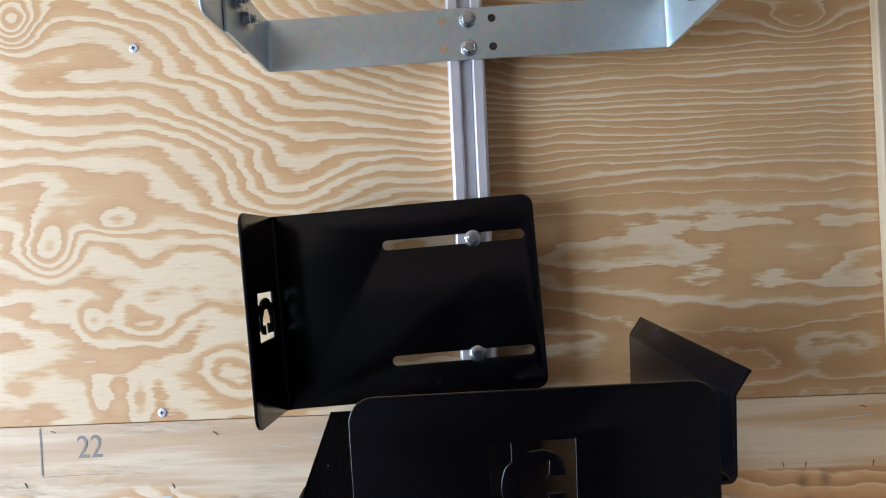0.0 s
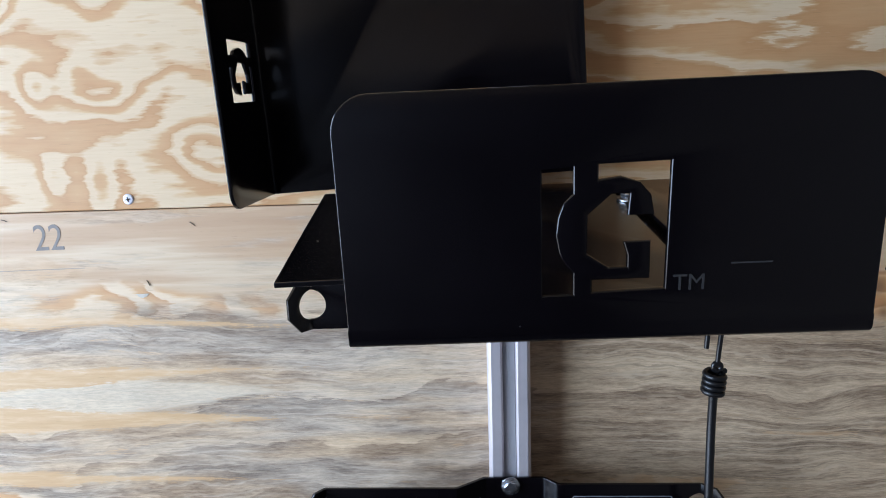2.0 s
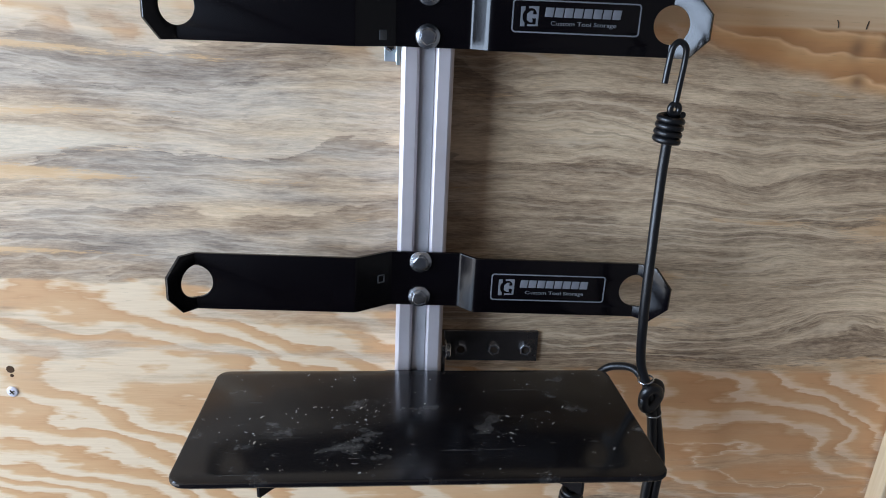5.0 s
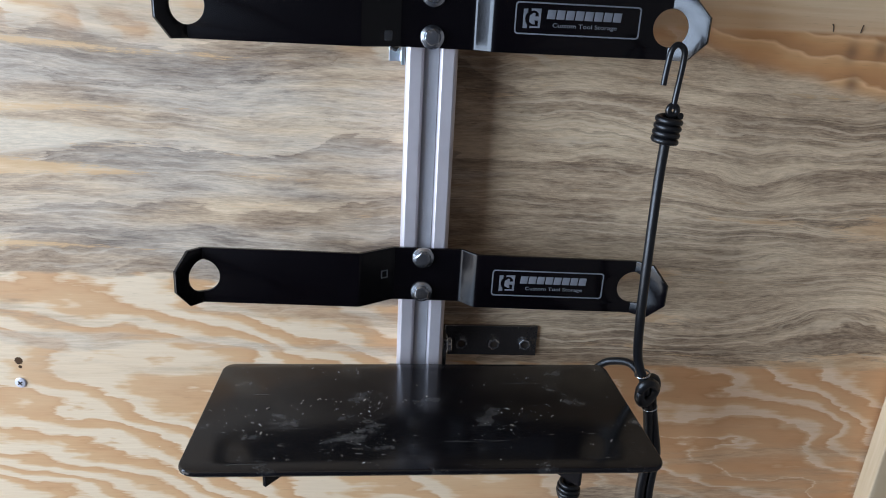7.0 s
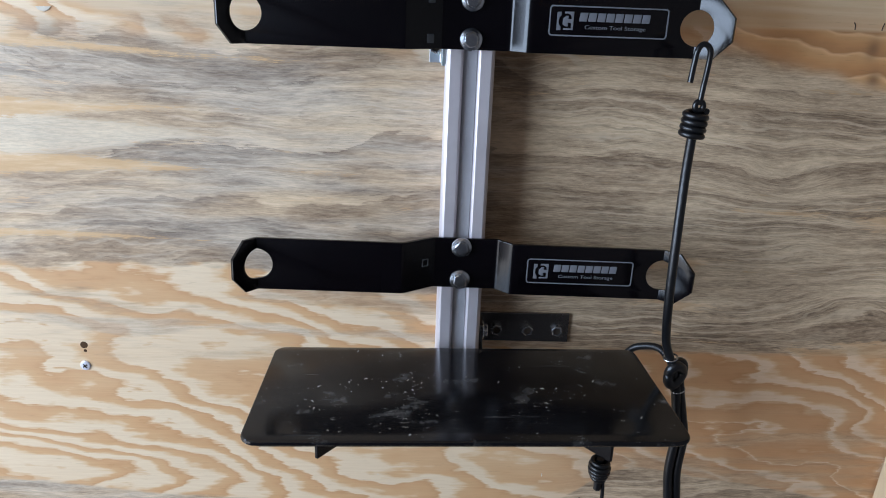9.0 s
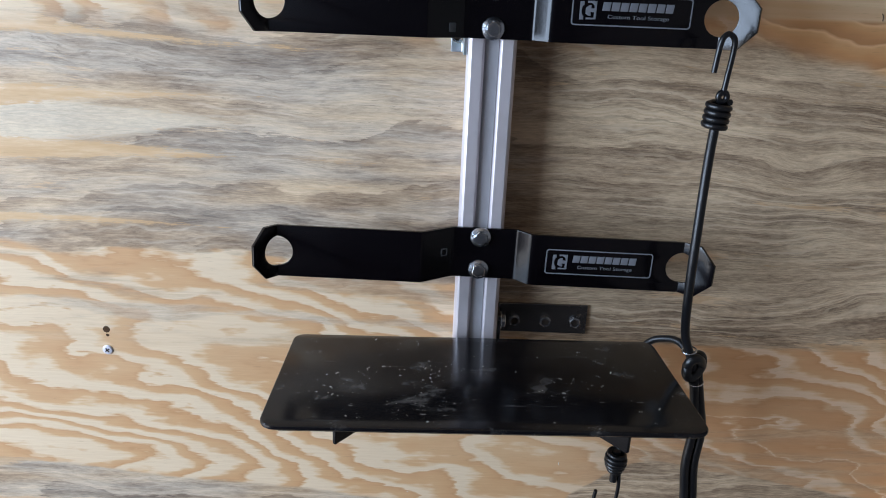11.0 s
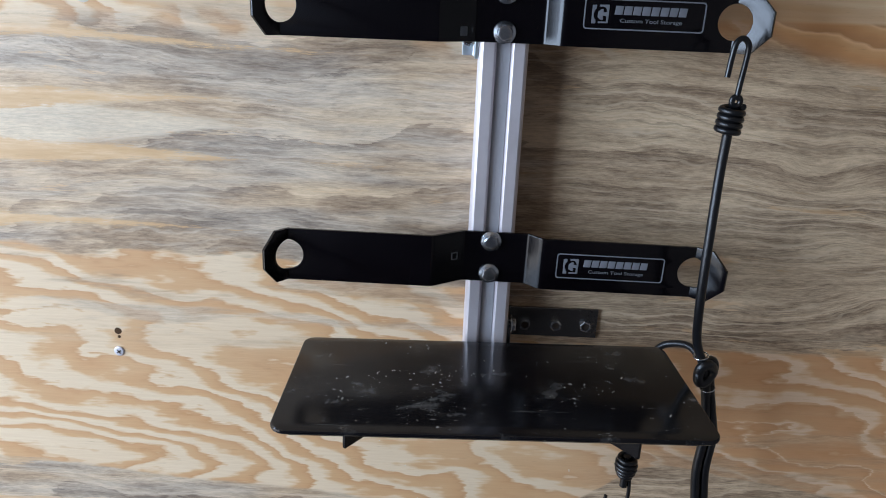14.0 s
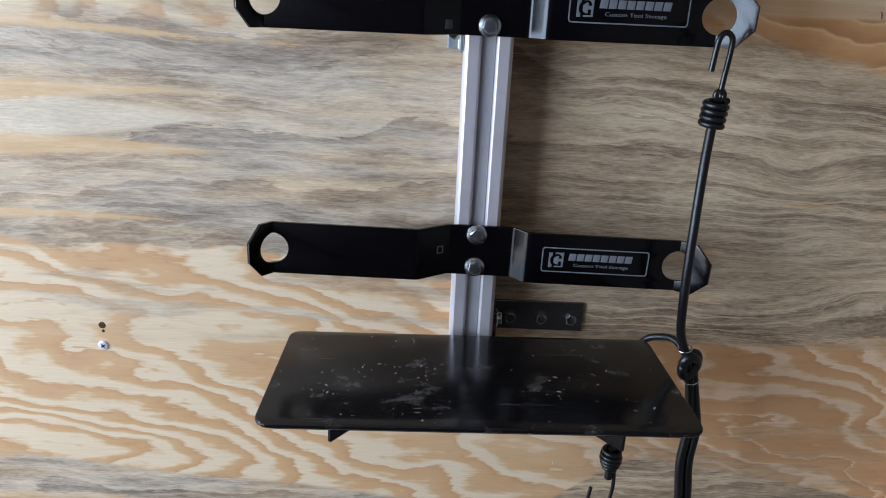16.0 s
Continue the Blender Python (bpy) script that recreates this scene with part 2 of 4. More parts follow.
    # fine pale lines of the grain, denser away from the rail
    line = w.math("ABSOLUTE", w.add(w.math("FRACT", w.add(w.mul(zz, 120), w.mul(swirl, 6.0), w.mul(small, 3.0), w.mul(fibre, 0.30))), -0.5))
    patchy = w.step(w.noise((6, 1, 26), 2, 0.5, (5, 0, 1)), 0.42, 0.58)
    grey = w.mix(w.mul(w.mul(patchy, w.step(line, 0.15, 0.06)), w.add(0.26, w.mul(right, 0.34))), grey, w.mix(right, (0.70, 0.635, 0.535), (0.66, 0.55, 0.41)))
    grey = w.mix(w.mul(w.mul(patchy, w.step(line, 0.40, 0.48)), w.add(0.12, w.mul(right, 0.30))), grey, (0.15, 0.115, 0.085))
    dash = w.mul(w.step(w.noise((60, 1, 760), 3, 0.7, (9, 0, 9)), 0.60, 0.65), w.step(blotch, 0.53, 0.42))
    grey = w.mix(w.mul(dash, 0.50), grey, (0.085, 0.066, 0.052))
    # amber streaks that the weather has left
    fray = w.add(w.mul(w.add(fibre, -0.5), 0.9), w.mul(w.add(streak, -0.5), 1.2))
    amber = w.add(w.noise((3.4, 1, 30), 4, 0.55, (3, 0, 5)), w.mul(w.step(x, -0.20, -0.46), 0.05))
    left_over = w.mul(w.step(w.add(amber, w.mul(w.add(fibre, -0.5), 0.14)), 0.60, 0.635), 0.62)
    sound = w.mix(w.step(streak, 0.40, 0.66), (0.60, 0.405, 0.22), (0.68, 0.51, 0.315))
    grey = w.mix(left_over, grey, w.mix(0.55, bare, sound))
    bow = w.add(w.mul(z, 0.45), w.mul(zz, 0.55))
    cream = tongue(w, x, bow, 1.263, 0.02, -0.21, 0.24, 0.024, fray)
    grey = w.mix(w.mul(cream, 0.72), grey, w.mix(w.step(fibre, 0.4, 0.6), (0.62, 0.56, 0.45), (0.73, 0.655, 0.53)))
    for z0, slope, end, long, half in ((1.283, 0.032, -0.225, 0.22, 0.0105), (1.240, -0.010, -0.205, 0.24, 0.0135), (1.176, -0.030, -0.27, 0.20, 0.008), (1.338, -0.02, -0.12, 0.30, 0.006)):
        grey = w.mix(w.mul(tongue(w, x, bow, z0, slope, end, long, half, fray), 0.92), grey, sound)
    ragged = w.mul(w.add(edge, -0.5), 0.07)
    low = w.add(1.148, w.mul(w.step(x, -0.20, -0.05), -0.026), w.mul(w.step(x, 0.0, 0.016), -0.052), w.mul(ragged, w.step(x, 0.12, -0.05)), w.mul(feather, 0.010))
    inside = w.mul(w.step(z, w.add(low, -0.003), w.add(low, 0.004)), w.step(w.add(z, ragged), 1.362, 1.335))
    side = w.step(x, 0.06, 0.20)
    base = w.add(w.mul(side, w.add(0.978, w.mul(x, -0.18))), w.mul(w.add(1.0, w.mul(side, -1.0)), w.add(0.876, w.mul(x, -0.09))))
    inside = w.math("MAXIMUM", inside, w.step(w.add(z, w.mul(ragged, 0.25), w.mul(feather, 0.006)), base, w.add(base, -0.005)))
    worn = w.mul(w.step(w.noise((3, 1, 30), 4, 0.6, (7, 0, 7)), 0.44, 0.60), w.mul(w.step(x, 0.08, 0.20), 0.55))
    worn = w.math("MAXIMUM", w.mul(worn, w.step(z, 1.02, 0.97)), w.mul(w.step(w.noise((5, 1, 40), 4, 0.6, (2, 0, 11)), 0.50, 0.60), w.mul(w.step(x, 0.02, -0.02), w.mul(w.step(z, 1.04, 1.07), 0.6))))
    w.place = straight
    colour = w.mix(w.math("MAXIMUM", inside, worn), fresh, grey)
    colour = w.mix(corner, colour, lines)
    return finish_ply(w, colour, (1.06, 1.0, 0.925))


def lumber(name, base, deep):
    w = Nodes(name)
    long = w.noise((60, 60, 3), 4, 0.6)
    tone = w.mix(w.step(long, 0.3, 0.7), deep, base)
    return w.done(tone, 0.6, bump=long, depth=0.0006)


def black_paint(name="black_paint", dust=0.0, specks=1.0):
    w = Nodes(name)
    cloud, fine = w.noise((14, 14, 14), 3), w.noise((900, 900, 900), 2)
    colour = w.mix(w.step(cloud, 0.4, 0.7), (0.0016, 0.0011, 0.0019), (0.0024, 0.0018, 0.0027))
    rough = w.add(0.11, w.mul(cloud, 0.13))
    grit = w.mul(w.step(w.cells((70, 70, 70)).outputs["Distance"], 0.040, 0.022), w.step(w.noise((9, 9, 9), 2, 0.5, (4, 1, 7)), 0.56, 0.60))
    colour = w.mix(w.mul(grit, 0.45), colour, (0.45, 0.44, 0.42))
    if dust:
        flecks = w.noise((90, 700, 300), 3, 0.65, (6, 2, 3))
        spots = w.noise((300, 380, 300), 5, 0.75, (3, 3, 3), 0.6)
        patch = w.noise((15, 17, 16), 4, 0.6, (2, 1, 0))
        heap = w.noise((34, 40, 30), 4, 0.65, (8, 2, 1))
        limit = w.add(0.84, w.mul(patch, -0.22), w.mul(heap, -0.10))
        crumbs = w.mul(w.step(spots, limit, w.add(limit, 0.03)), w.step(patch, 0.42, 0.56))
        crumbs = w.math("MAXIMUM", crumbs, w.mul(w.step(flecks, 0.70, 0.74), w.mul(w.step(w.axes()[1], -0.085, -0.125), 0.7)))
        chips = w.noise((310, 230, 300), 3, 0.6, (3, 3, 3))
        top = w.add(0.80, w.mul(patch, -0.19))
        crumbs = w.math("MAXIMUM", crumbs, w.mul(w.step(chips, top, w.add(top, 0.03)), w.step(patch, 0.44, 0.58)))
        film = w.mul(w.step(heap, 0.52, 0.80), w.mul(w.step(patch, 0.40, 0.62), 0.26))
        powder = w.mul(w.step(w.noise((700, 700, 300), 2, 0.6, (1, 4, 2)), 0.52, 0.75), w.mul(w.step(heap, 0.56, 0.70), 0.16))
        rub = w.mul(w.step(w.noise((6, 120, 30), 4, 0.6), 0.62, 0.74), 0.10)
        colour = w.mix(w.mul(w.math("ADD", w.mul(crumbs, 1.0), w.add(film, rub, powder), True), specks), colour, (0.46, 0.45, 0.43))
        colour = w.mix(dust, colour, (0.165, 0.175, 0.185))
        rough = w.add(0.12, w.mul(patch, 0.10), w.mul(crumbs, 0.5), w.mul(film, 0.6))
    return w.done(colour, rough, bump=fine, depth=0.000006, Specular_IOR_Level=0.37)


def metal(name, base, low, high, brush=None, share=1.0):
    w = Nodes(name)
    cloud = w.noise((18, 18, 18), 4, 0.6)
    grain = w.noise(brush or (300, 300, 300), 2)
    colour = w.mix(w.step(cloud, 0.35, 0.7), base, tuple(c * 0.86 for c in base))
    return w.done(colour, w.add(low, w.mul(cloud, high - low), w.mul(grain, 0.06)), share, bump=grain, depth=0.00004)


def galvanised():
    w = Nodes("galvanised_steel")
    flake = w.cells((150, 150, 150)).outputs["Color"]
    cloud = w.noise((20, 20, 20), 4)
    tone = w.mix(0.12, (0.62, 0.70, 0.745), flake, "OVERLAY")
    return w.done(tone, w.add(0.27, w.mul(cloud, 0.22)), 1.0, bump=cloud, depth=0.0002)


def plain(name, base, rough, grain=200.0, depth=0.0001):
    w = Nodes(name)
    n = w.noise((grain, grain, grain), 3)
    return w.done(w.mix(n, base, tuple(c * 0.7 for c in base)), rough, bump=n, depth=depth)


UPPER, LOWER = upper_ply(), lower_ply()
STUD = lumber("pine_lumber", (0.70, 0.56, 0.38), (0.56, 0.42, 0.26))
# near-black for unseen room surfaces: keeps bounce and reflections in the black paint low
UNSEEN_DARK = lumber("unseen_dark_walls", (0.034, 0.032, 0.036), (0.024, 0.022, 0.026))
BLACK, DUSTY = black_paint(), black_paint("dusty_black_paint", 0.020)
TRAY = black_paint("satin_black_paint", 0.012, 0.25)
GALV = galvanised()
ZINC = metal("zinc_plate", (0.57, 0.60, 0.64), 0.14, 0.30)
DULL = metal("dull_steel", (0.20, 0.19, 0.185), 0.14, 0.30)
ALU = metal("anodised_aluminium", (0.69, 0.64, 0.66), 0.34, 0.46, (700, 700, 8), 0.5)
GREY = plain("grey_zinc_edge", (0.12, 0.128, 0.135), 0.5)
STRIP = metal("grey_strip", (0.50, 0.50, 0.53), 0.4, 0.5, None, 0.4)
RUBBER = plain("black_rubber", (0.005, 0.005, 0.006), 0.36, 900, 0.00015)
HOOK = plain("black_coated_wire", (0.008, 0.008, 0.009), 0.28)
PRINT = plain("silver_print", (0.19, 0.195, 0.215), 0.45)
INK = plain("faded_grey_ink", (0.30, 0.27, 0.245), 0.8)
PENCIL = plain("faint_pencil", (0.47, 0.38, 0.29), 0.8)
FAINT = plain("faint_etching", (0.034, 0.033, 0.034), 0.5)
PIT = plain("dark_brown_pit", (0.075, 0.036, 0.014), 1.0)
BARE = plain("bare_tan_wood", (0.52, 0.34, 0.185), 0.7)
HOLE = plain("dark_hole", (0.03, 0.018, 0.01), 0.9)
RUSTY = plain("rusty_wire", (0.075, 0.048, 0.030), 0.7)
SCREW = metal("satin_zinc", (0.72, 0.72, 0.80), 0.3, 0.4, None, 0.35)
CHIP = plain("pale_wood_chip", (0.72, 0.66, 0.56), 0.8)
# for the unseen side wall: dark so that little light bounces back
UNSEEN_SIDE = lumber("unseen_side_wall", (0.085, 0.071, 0.062), (0.06, 0.049, 0.043))
PALE = lumber("room_plywood", (0.50, 0.385, 0.27), (0.42, 0.31, 0.21))
# for the unseen upper front wall, tuned by its reflection in black paint
REFLECTED_BROWN = lumber("unseen_reflected_brown", (0.30, 0.225, 0.17), (0.25, 0.185, 0.14))
EARTH = plain("gravel_ground", (0.30, 0.28, 0.25), 0.9, 3, 0.02)


# ---- mesh helpers ----
def soft_edges(bm, width, angle=50):
    edges = [e for e in bm.edges if len(e.link_faces) == 2 and e.calc_face_angle(0) > radians(angle)]
    if width and edges:
        bmesh.ops.bevel(bm, geom=edges, offset=width, segments=2, profile=0.5, affect="EDGES", clamp_overlap=True)
    return bm


def part(name, bm, material, parent=None, label="", smooth=True, crease=20):
    """Links a bmesh, or a mesh, as one object, under a thing or a part if given."""
    if isinstance(bm, bmesh.types.BMesh):
        mesh = bpy.data.meshes.new(name)
        bm.to_mesh(mesh)
        bm.free()
    else:
        mesh = bm
    mesh.materials.clear()
    mesh.materials.append(material)
    if smooth:
        mesh.shade_smooth()
        mesh.set_sharp_from_angle(angle=radians(crease))
    ob = new(name, mesh)
    ob.parent = parent
    if label:
        tagged(ob, label)
    return ob


def thing(name, label, category, group="", kind="", at=None):
    ob = new(name)
    ob.empty_display_size = 0.02
    if at is not None:
        ob.matrix_world = at
    return tagged(ob, label, category, group, kind)


def box(x0, x1, y0, y1, z0, z1, soft=0.0):
    bm = bmesh.new()
    bmesh.ops.create_cube(bm, size=1.0)
    for v in bm.verts:
        v.co = ((x0 + x1) / 2 + v.co.x * (x1 - x0), (y0 + y1) / 2 + v.co.y * (y1 - y0), (z0 + z1) / 2 + v.co.z * (z1 - z0))
    return soft_edges(bm, soft)


def moved(bm, m):
    bmesh.ops.transform(bm, matrix=m, verts=bm.verts)
    if m.determinant() < 0:
        bmesh.ops.reverse_faces(bm, faces=bm.faces)
    return bm


def joined(*bms):
    out = bmesh.new()
    for bm in bms:
        mesh = bpy.data.meshes.new("piece")
        bm.to_mesh(mesh)
        bm.free()
        out.from_mesh(mesh)
        bpy.data.meshes.remove(mesh)
    return out


def from_curve(curve):
    """A bmesh of a curve or text, which is then removed."""
    ob = new("sketch", curve)
    bpy.context.view_layer.update()
    mesh = bpy.data.meshes.new_from_object(ob.evaluated_get(bpy.context.evaluated_depsgraph_get()))
    bm = bmesh.new()
    bm.from_mesh(mesh)
    bmesh.ops.remove_doubles(bm, verts=bm.verts, dist=1e-6)
    bpy.data.objects.remove(ob)
    bpy.data.meshes.remove(mesh)
    return bm


def plate(loops, thick, soft=0.0008):
    """A flat plate in the xy plane, thick about z = 0, from an outline and the loops cut out of it."""
    curve = bpy.data.curves.new("outline", "CURVE")
    curve.dimensions, curve.fill_mode = "2D", "BOTH"
    curve.extrude, curve.bevel_depth, curve.bevel_resolution, curve.offset = thick / 2 - soft, soft, 2, -soft
    for loop in loops:
        s = curve.splines.new("POLY")
        s.points.add(len(loop) - 1)
        for p, (a, b) in zip(s.points, loop):
            p.co = (a, b, 0, 1)
        s.use_cyclic_u = True
    bm = from_curve(curve)
    bpy.data.curves.remove(curve)
    return bm


def circle(cx, cy, r, a0=0, a1=360, n=28):
    closed = 1 if a1 - a0 == 360 else 0
    return [(cx + r * math.cos(radians(a0 + (a1 - a0) * k / (n - 1 + closed))), cy + r * math.sin(radians(a0 + (a1 - a0) * k / (n - 1 + closed)))) for k in range(n)]


def rounded(x0, x1, y0, y1, radii):
    """A rectangle with rounded corners; radii from the lower left, counter-clockwise."""
    out = []
    for (cx, cy, sx, sy, a), r in zip(((x0, y0, 1, 1, 180), (x1, y0, -1, 1, 270), (x1, y1, -1, -1, 0), (x0, y1, 1, -1, 90)), radii):
        out += circle(cx + sx * r, cy + sy * r, r, a, a + 90, 8) if r else [(cx, cy)]
    return out


def slot(x0, x1, y, r):
    return circle(x0 + r, y, r, 90, 270, 10) + circle(x1 - r, y, r, 270, 450, 10)


def bent(path, radius, thick, low, high, soft=0.0005):
    """A bent sheet: the path in the xy plane, with rounded bends, made thick and drawn out from z = low to high."""
    pts = [Vector((*p, 0)) for p in path]
    line = [pts[0]]
    for a, b, c in zip(pts, pts[1:], pts[2:]):
        u, v = (a - b).normalized(), (c - b).normalized()
        half = u.angle(v) / 2
        cut = min(radius / math.tan(half), (a - b).length * 0.45, (c - b).length * 0.45)
        p, q = b + u * cut, b + v * cut
        line.append(p + u * min(0.0006, (a - p).length * 0.3))
        for k in range(7):
            t = k / 6
            line.append((1 - t) ** 2 * p + 2 * t * (1 - t) * b + t * t * q)
        line.append(q + v * min(0.0006, (c - q).length * 0.3))
    line.append(pts[-1])
    sides = []
    for i, p in enumerate(line):
        d = (line[min(i + 1, len(line) - 1)] - line[max(i - 1, 0)]).normalized()
        sides.append((p, Vector((-d.y, d.x, 0)) * thick / 2))
    bm = bmesh.new()
    rows = [[bm.verts.new((q.x, q.y, z)) for q, z in ((p + n, low), (p + n, high), (p - n, high), (p - n, low))] for p, n in sides]
    for a, b in zip(rows, rows[1:]):
        for k in range(4):
            bm.faces.new((a[k], a[(k + 1) % 4], b[(k + 1) % 4], b[k]))
    bm.faces.new(rows[0][::-1])
    bm.faces.new(rows[-1])
    bmesh.ops.recalc_face_normals(bm, faces=bm.faces)
    return soft_edges(bm, soft, 60)


def tube(points, r, sides=10, close=False, fine=8):
    """A round cord or wire through the points."""
    pts = [Vector(p) for p in points]
    n = len(pts)
    line = []
    for i in range(n - (0 if close else 1)):
        a, b, c, d = (pts[(i + k) % n] if close else pts[min(max(i + k, 0), n - 1)] for k in (-1, 0, 1, 2))
        for k in range(fine):
            t = k / fine
            line.append(0.5 * (2 * b + (c - a) * t + (2 * a - 5 * b + 4 * c - d) * t * t + (3 * b - a - 3 * c + d) * t ** 3))
    if not close:
        line.append(pts[-1])
    curve = bpy.data.curves.new("cord", "CURVE")
    curve.dimensions, curve.bevel_depth, curve.bevel_resolution, curve.use_fill_caps = "3D", r, sides // 4 + 1, True
    s = curve.splines.new("POLY")
    s.points.add(len(line) - 1)
    for p, q in zip(s.points, line):
        p.co = (*q, 1)
    s.use_cyclic_u = close
    bm = from_curve(curve)
    bpy.data.curves.remove(curve)
    return bm


def lettering(words, high, thick=0.0002):
    """Words as thin raised print in the xy plane, centred at the origin, of that cap height."""
    curve = bpy.data.curves.new("print", "FONT")
    curve.body, curve.size, curve.extrude = words, high / 0.7, thick / 2
    curve.align_x, curve.align_y = "CENTER", "CENTER"
    bm = from_curve(curve)
    bpy.data.curves.remove(curve)
    return bm


FACE = Matrix(((1, 0, 0, 0), (0, 0, -1, 0), (0, 1, 0, 0), (0, 0, 0, 1)))  # plate's xy plane to the wall's xz plane, front to -y


def lathe(profile, n=24, turn=0.0):
    """A turned piece about z from (radius, height) pairs."""
    bm = bmesh.new()
    rings = [[bm.verts.new((r * math.cos(turn + 2 * math.pi * k / n), r * math.sin(turn + 2 * math.pi * k / n), h)) for k in range(n)] for r, h in profile]
    for a, b in zip(rings, rings[1:]):
        for k in range(n):
            bm.faces.new((a[k], a[(k + 1) % n], b[(k + 1) % n], b[k]))
    bm.faces.new(rings[0][::-1])
    bm.faces.new(rings[-1])
    return bm


def bolt_mesh(head=0.0054):
    """A hexagonal flange bolt head, standing on z = 0."""
    flange = lathe([(0.0087, 0), (0.0088, 0.0008), (0.0084, 0.0014), (0.0062, 0.0022), (0.0056, 0.0022)], 28)
    hexa = lathe([(0.0062, 0.0012), (0.0062, head - 0.0006), (0.0056, head), (0.0030, head), (0.0010, head)], 6, 0.3)
    marks = [moved(box(0.0012, 0.0038, -0.0003, 0.0003, head - 0.0002, head + 0.0002), Matrix.Rotation(a, 4, "Z")) for a in (0.4, 1.6, 3.6)]
    return joined(soft_edges(joined(flange, hexa), 0.0002, 40), *marks)


def nut_mesh():
    body = lathe([(0.0068, 0), (0.0074, 0.0006), (0.0074, 0.0054), (0.0066, 0.006), (0.0040, 0.006), (0.0036, 0.0045)], 6, 0.2)
    shank = lathe([(0.0038, 0.0), (0.0038, 0.0085), (0.0030, 0.0095)], 16)
    return soft_edges(joined(body, shank), 0.0002, 40)


BOLT = bpy.data.meshes.new("bolt")
_b = bolt_mesh()
_b.to_mesh(BOLT)
RING = bpy.data.meshes.new("nut")
_b = soft_edges(lathe([(0.0062, 0), (0.0068, 0.0006), (0.0066, 0.0044), (0.0060, 0.0050), (0.0046, 0.0050), (0.0042, 0.0040), (0.0042, 0.0028)], 6, 0.5), 0.0003, 40)
_b.to_mesh(RING)
NUT = bpy.data.meshes.new("nut")
_b = nut_mesh()
_b.to_mesh(NUT)


def bolt(m, parent, mesh=None, material=None, name="bolt", label="shiny zinc-plated hexagon flange bolt"):
    ob = part(name, mesh or BOLT, material or ZINC, parent, label)
    ob.matrix_local = m
    return ob


def on_wall(x, y, z, turn=0.0):
    """A pose whose own z axis points away from the wall."""
    return Matrix.Translation((x, y, z)) @ FACE @ pose(0, 0, 0, 0, 0, turn)


# ---- the room ----
def setting(name, bm, material, label, category="wall"):
    return tagged(part(name, bm, material, None, smooth=False), label, category, kind="structure")


setting("wall_back_upper", box(-1.7, 0.55, -0.0022, 0.012, 1.4465, 2.4, 0.0012), UPPER, "pine plywood sheet with swirling tan and cream grain")
setting("wall_back_lower", box(-1.7, 0.55, 0.0, 0.012, 0.0, 1.4455, 0.0008), LOWER, "weathered plywood sheet with grey and orange grain bands")
# unseen slab that closes the back of the wall
setting("wall_backing", box(-1.8, 0.65, 0.013, 0.10, -0.1, 2.5), UNSEEN_DARK, "unseen near-black slab added behind the plywood wall")
# added out of view on the right; its dark colour limits the fill
setting("wall_right", box(0.55, 0.65, -2.2, 0.012, 0, 2.4), UNSEEN_SIDE, "unseen side wall, darkened to cut bounced light")
# unseen front wall, invented: dark below so that the black arms reflect little
setting("wall_front", box(-1.8, 0.65, -2.3, -2.2, -0.1, 1.75), UNSEEN_DARK, "unseen near-black wall facing the rack, added for dark reflections")
# invented upper half, lighter brown to give the wall plate a warm reflection
setting("wall_front_upper", box(-1.8, 0.65, -2.3, -2.2, 1.75, 2.5), REFLECTED_BROWN, "unseen brown upper wall, added to reflect in the black plates")
# unseen walls round the doorway and floor, near-black to limit bounced light
setting("wall_left_near", box(-1.8, -1.7, -2.2, -1.98, 0, 2.4), UNSEEN_DARK, "unseen near-black wall added beside the doorway")
setting("wall_left_far", box(-1.8, -1.7, -0.08, 0.012, 0, 2.4), UNSEEN_DARK, "unseen near-black wall added between doorway and corner")
setting("wall_left_head", box(-1.8, -1.7, -1.98, -0.08, 2.12, 2.4), UNSEEN_DARK, "unseen near-black wall added over the doorway")
setting("floor", box(-1.8, 0.65, -2.2, 0.013, -0.1, 0.0), UNSEEN_DARK, "unseen near-black floor, added to keep bounce low", "floor")
setting("ceiling", box(-1.8, 0.65, -2.2, 0.013, 2.4, 2.5), PALE, "plain plywood ceiling", "ceiling")
setting("ground", box(-400, 400, -400, 400, -0.5, -0.12), EARTH, "gravel ground outside the doorway", "ground")

batten = setting("trim", joined(box(0.0, 0.075, -0.020, 0.0, -0.45, 0.60, 0.0015)), STUD, "rough pine corner batten, upright beside the plywood", "batten")
batten.matrix_world = pose(0.452, -0.0035, 1.15, 0, 2.0, 0)
batten_2 = setting("trim", joined(box(0.0, 0.075, -0.014, 0.0, 0.0, 0.9, 0.0015)), STUD, "rough pine corner batten, upright beside the plywood", "batten")
batten_2.matrix_world = pose(0.431, -0.0035, 1.47, 0, 0, 0)


# ---- screws and marks on the plywood ----
def screw(x, y, z, turn):
    ob = thing("wood_screw", "small zinc cross-head screw sunk in the plywood wall", "screw", "screws in the plywood", at=on_wall(x, y, z, turn))
    head = lathe([(0.0046, 0), (0.0050, 0.0004), (0.0042, 0.0013), (0.0015, 0.0016)], 20)
    part("head", head, SCREW, ob)
    cross = joined(box(-0.0024, 0.0024, -0.0006, 0.0006, 0.0013, 0.0018), box(-0.0006, 0.0006, -0.0024, 0.0024, 0.0013, 0.00182))
    part("cross_recess", cross, HOLE, ob, "dark cross recess")


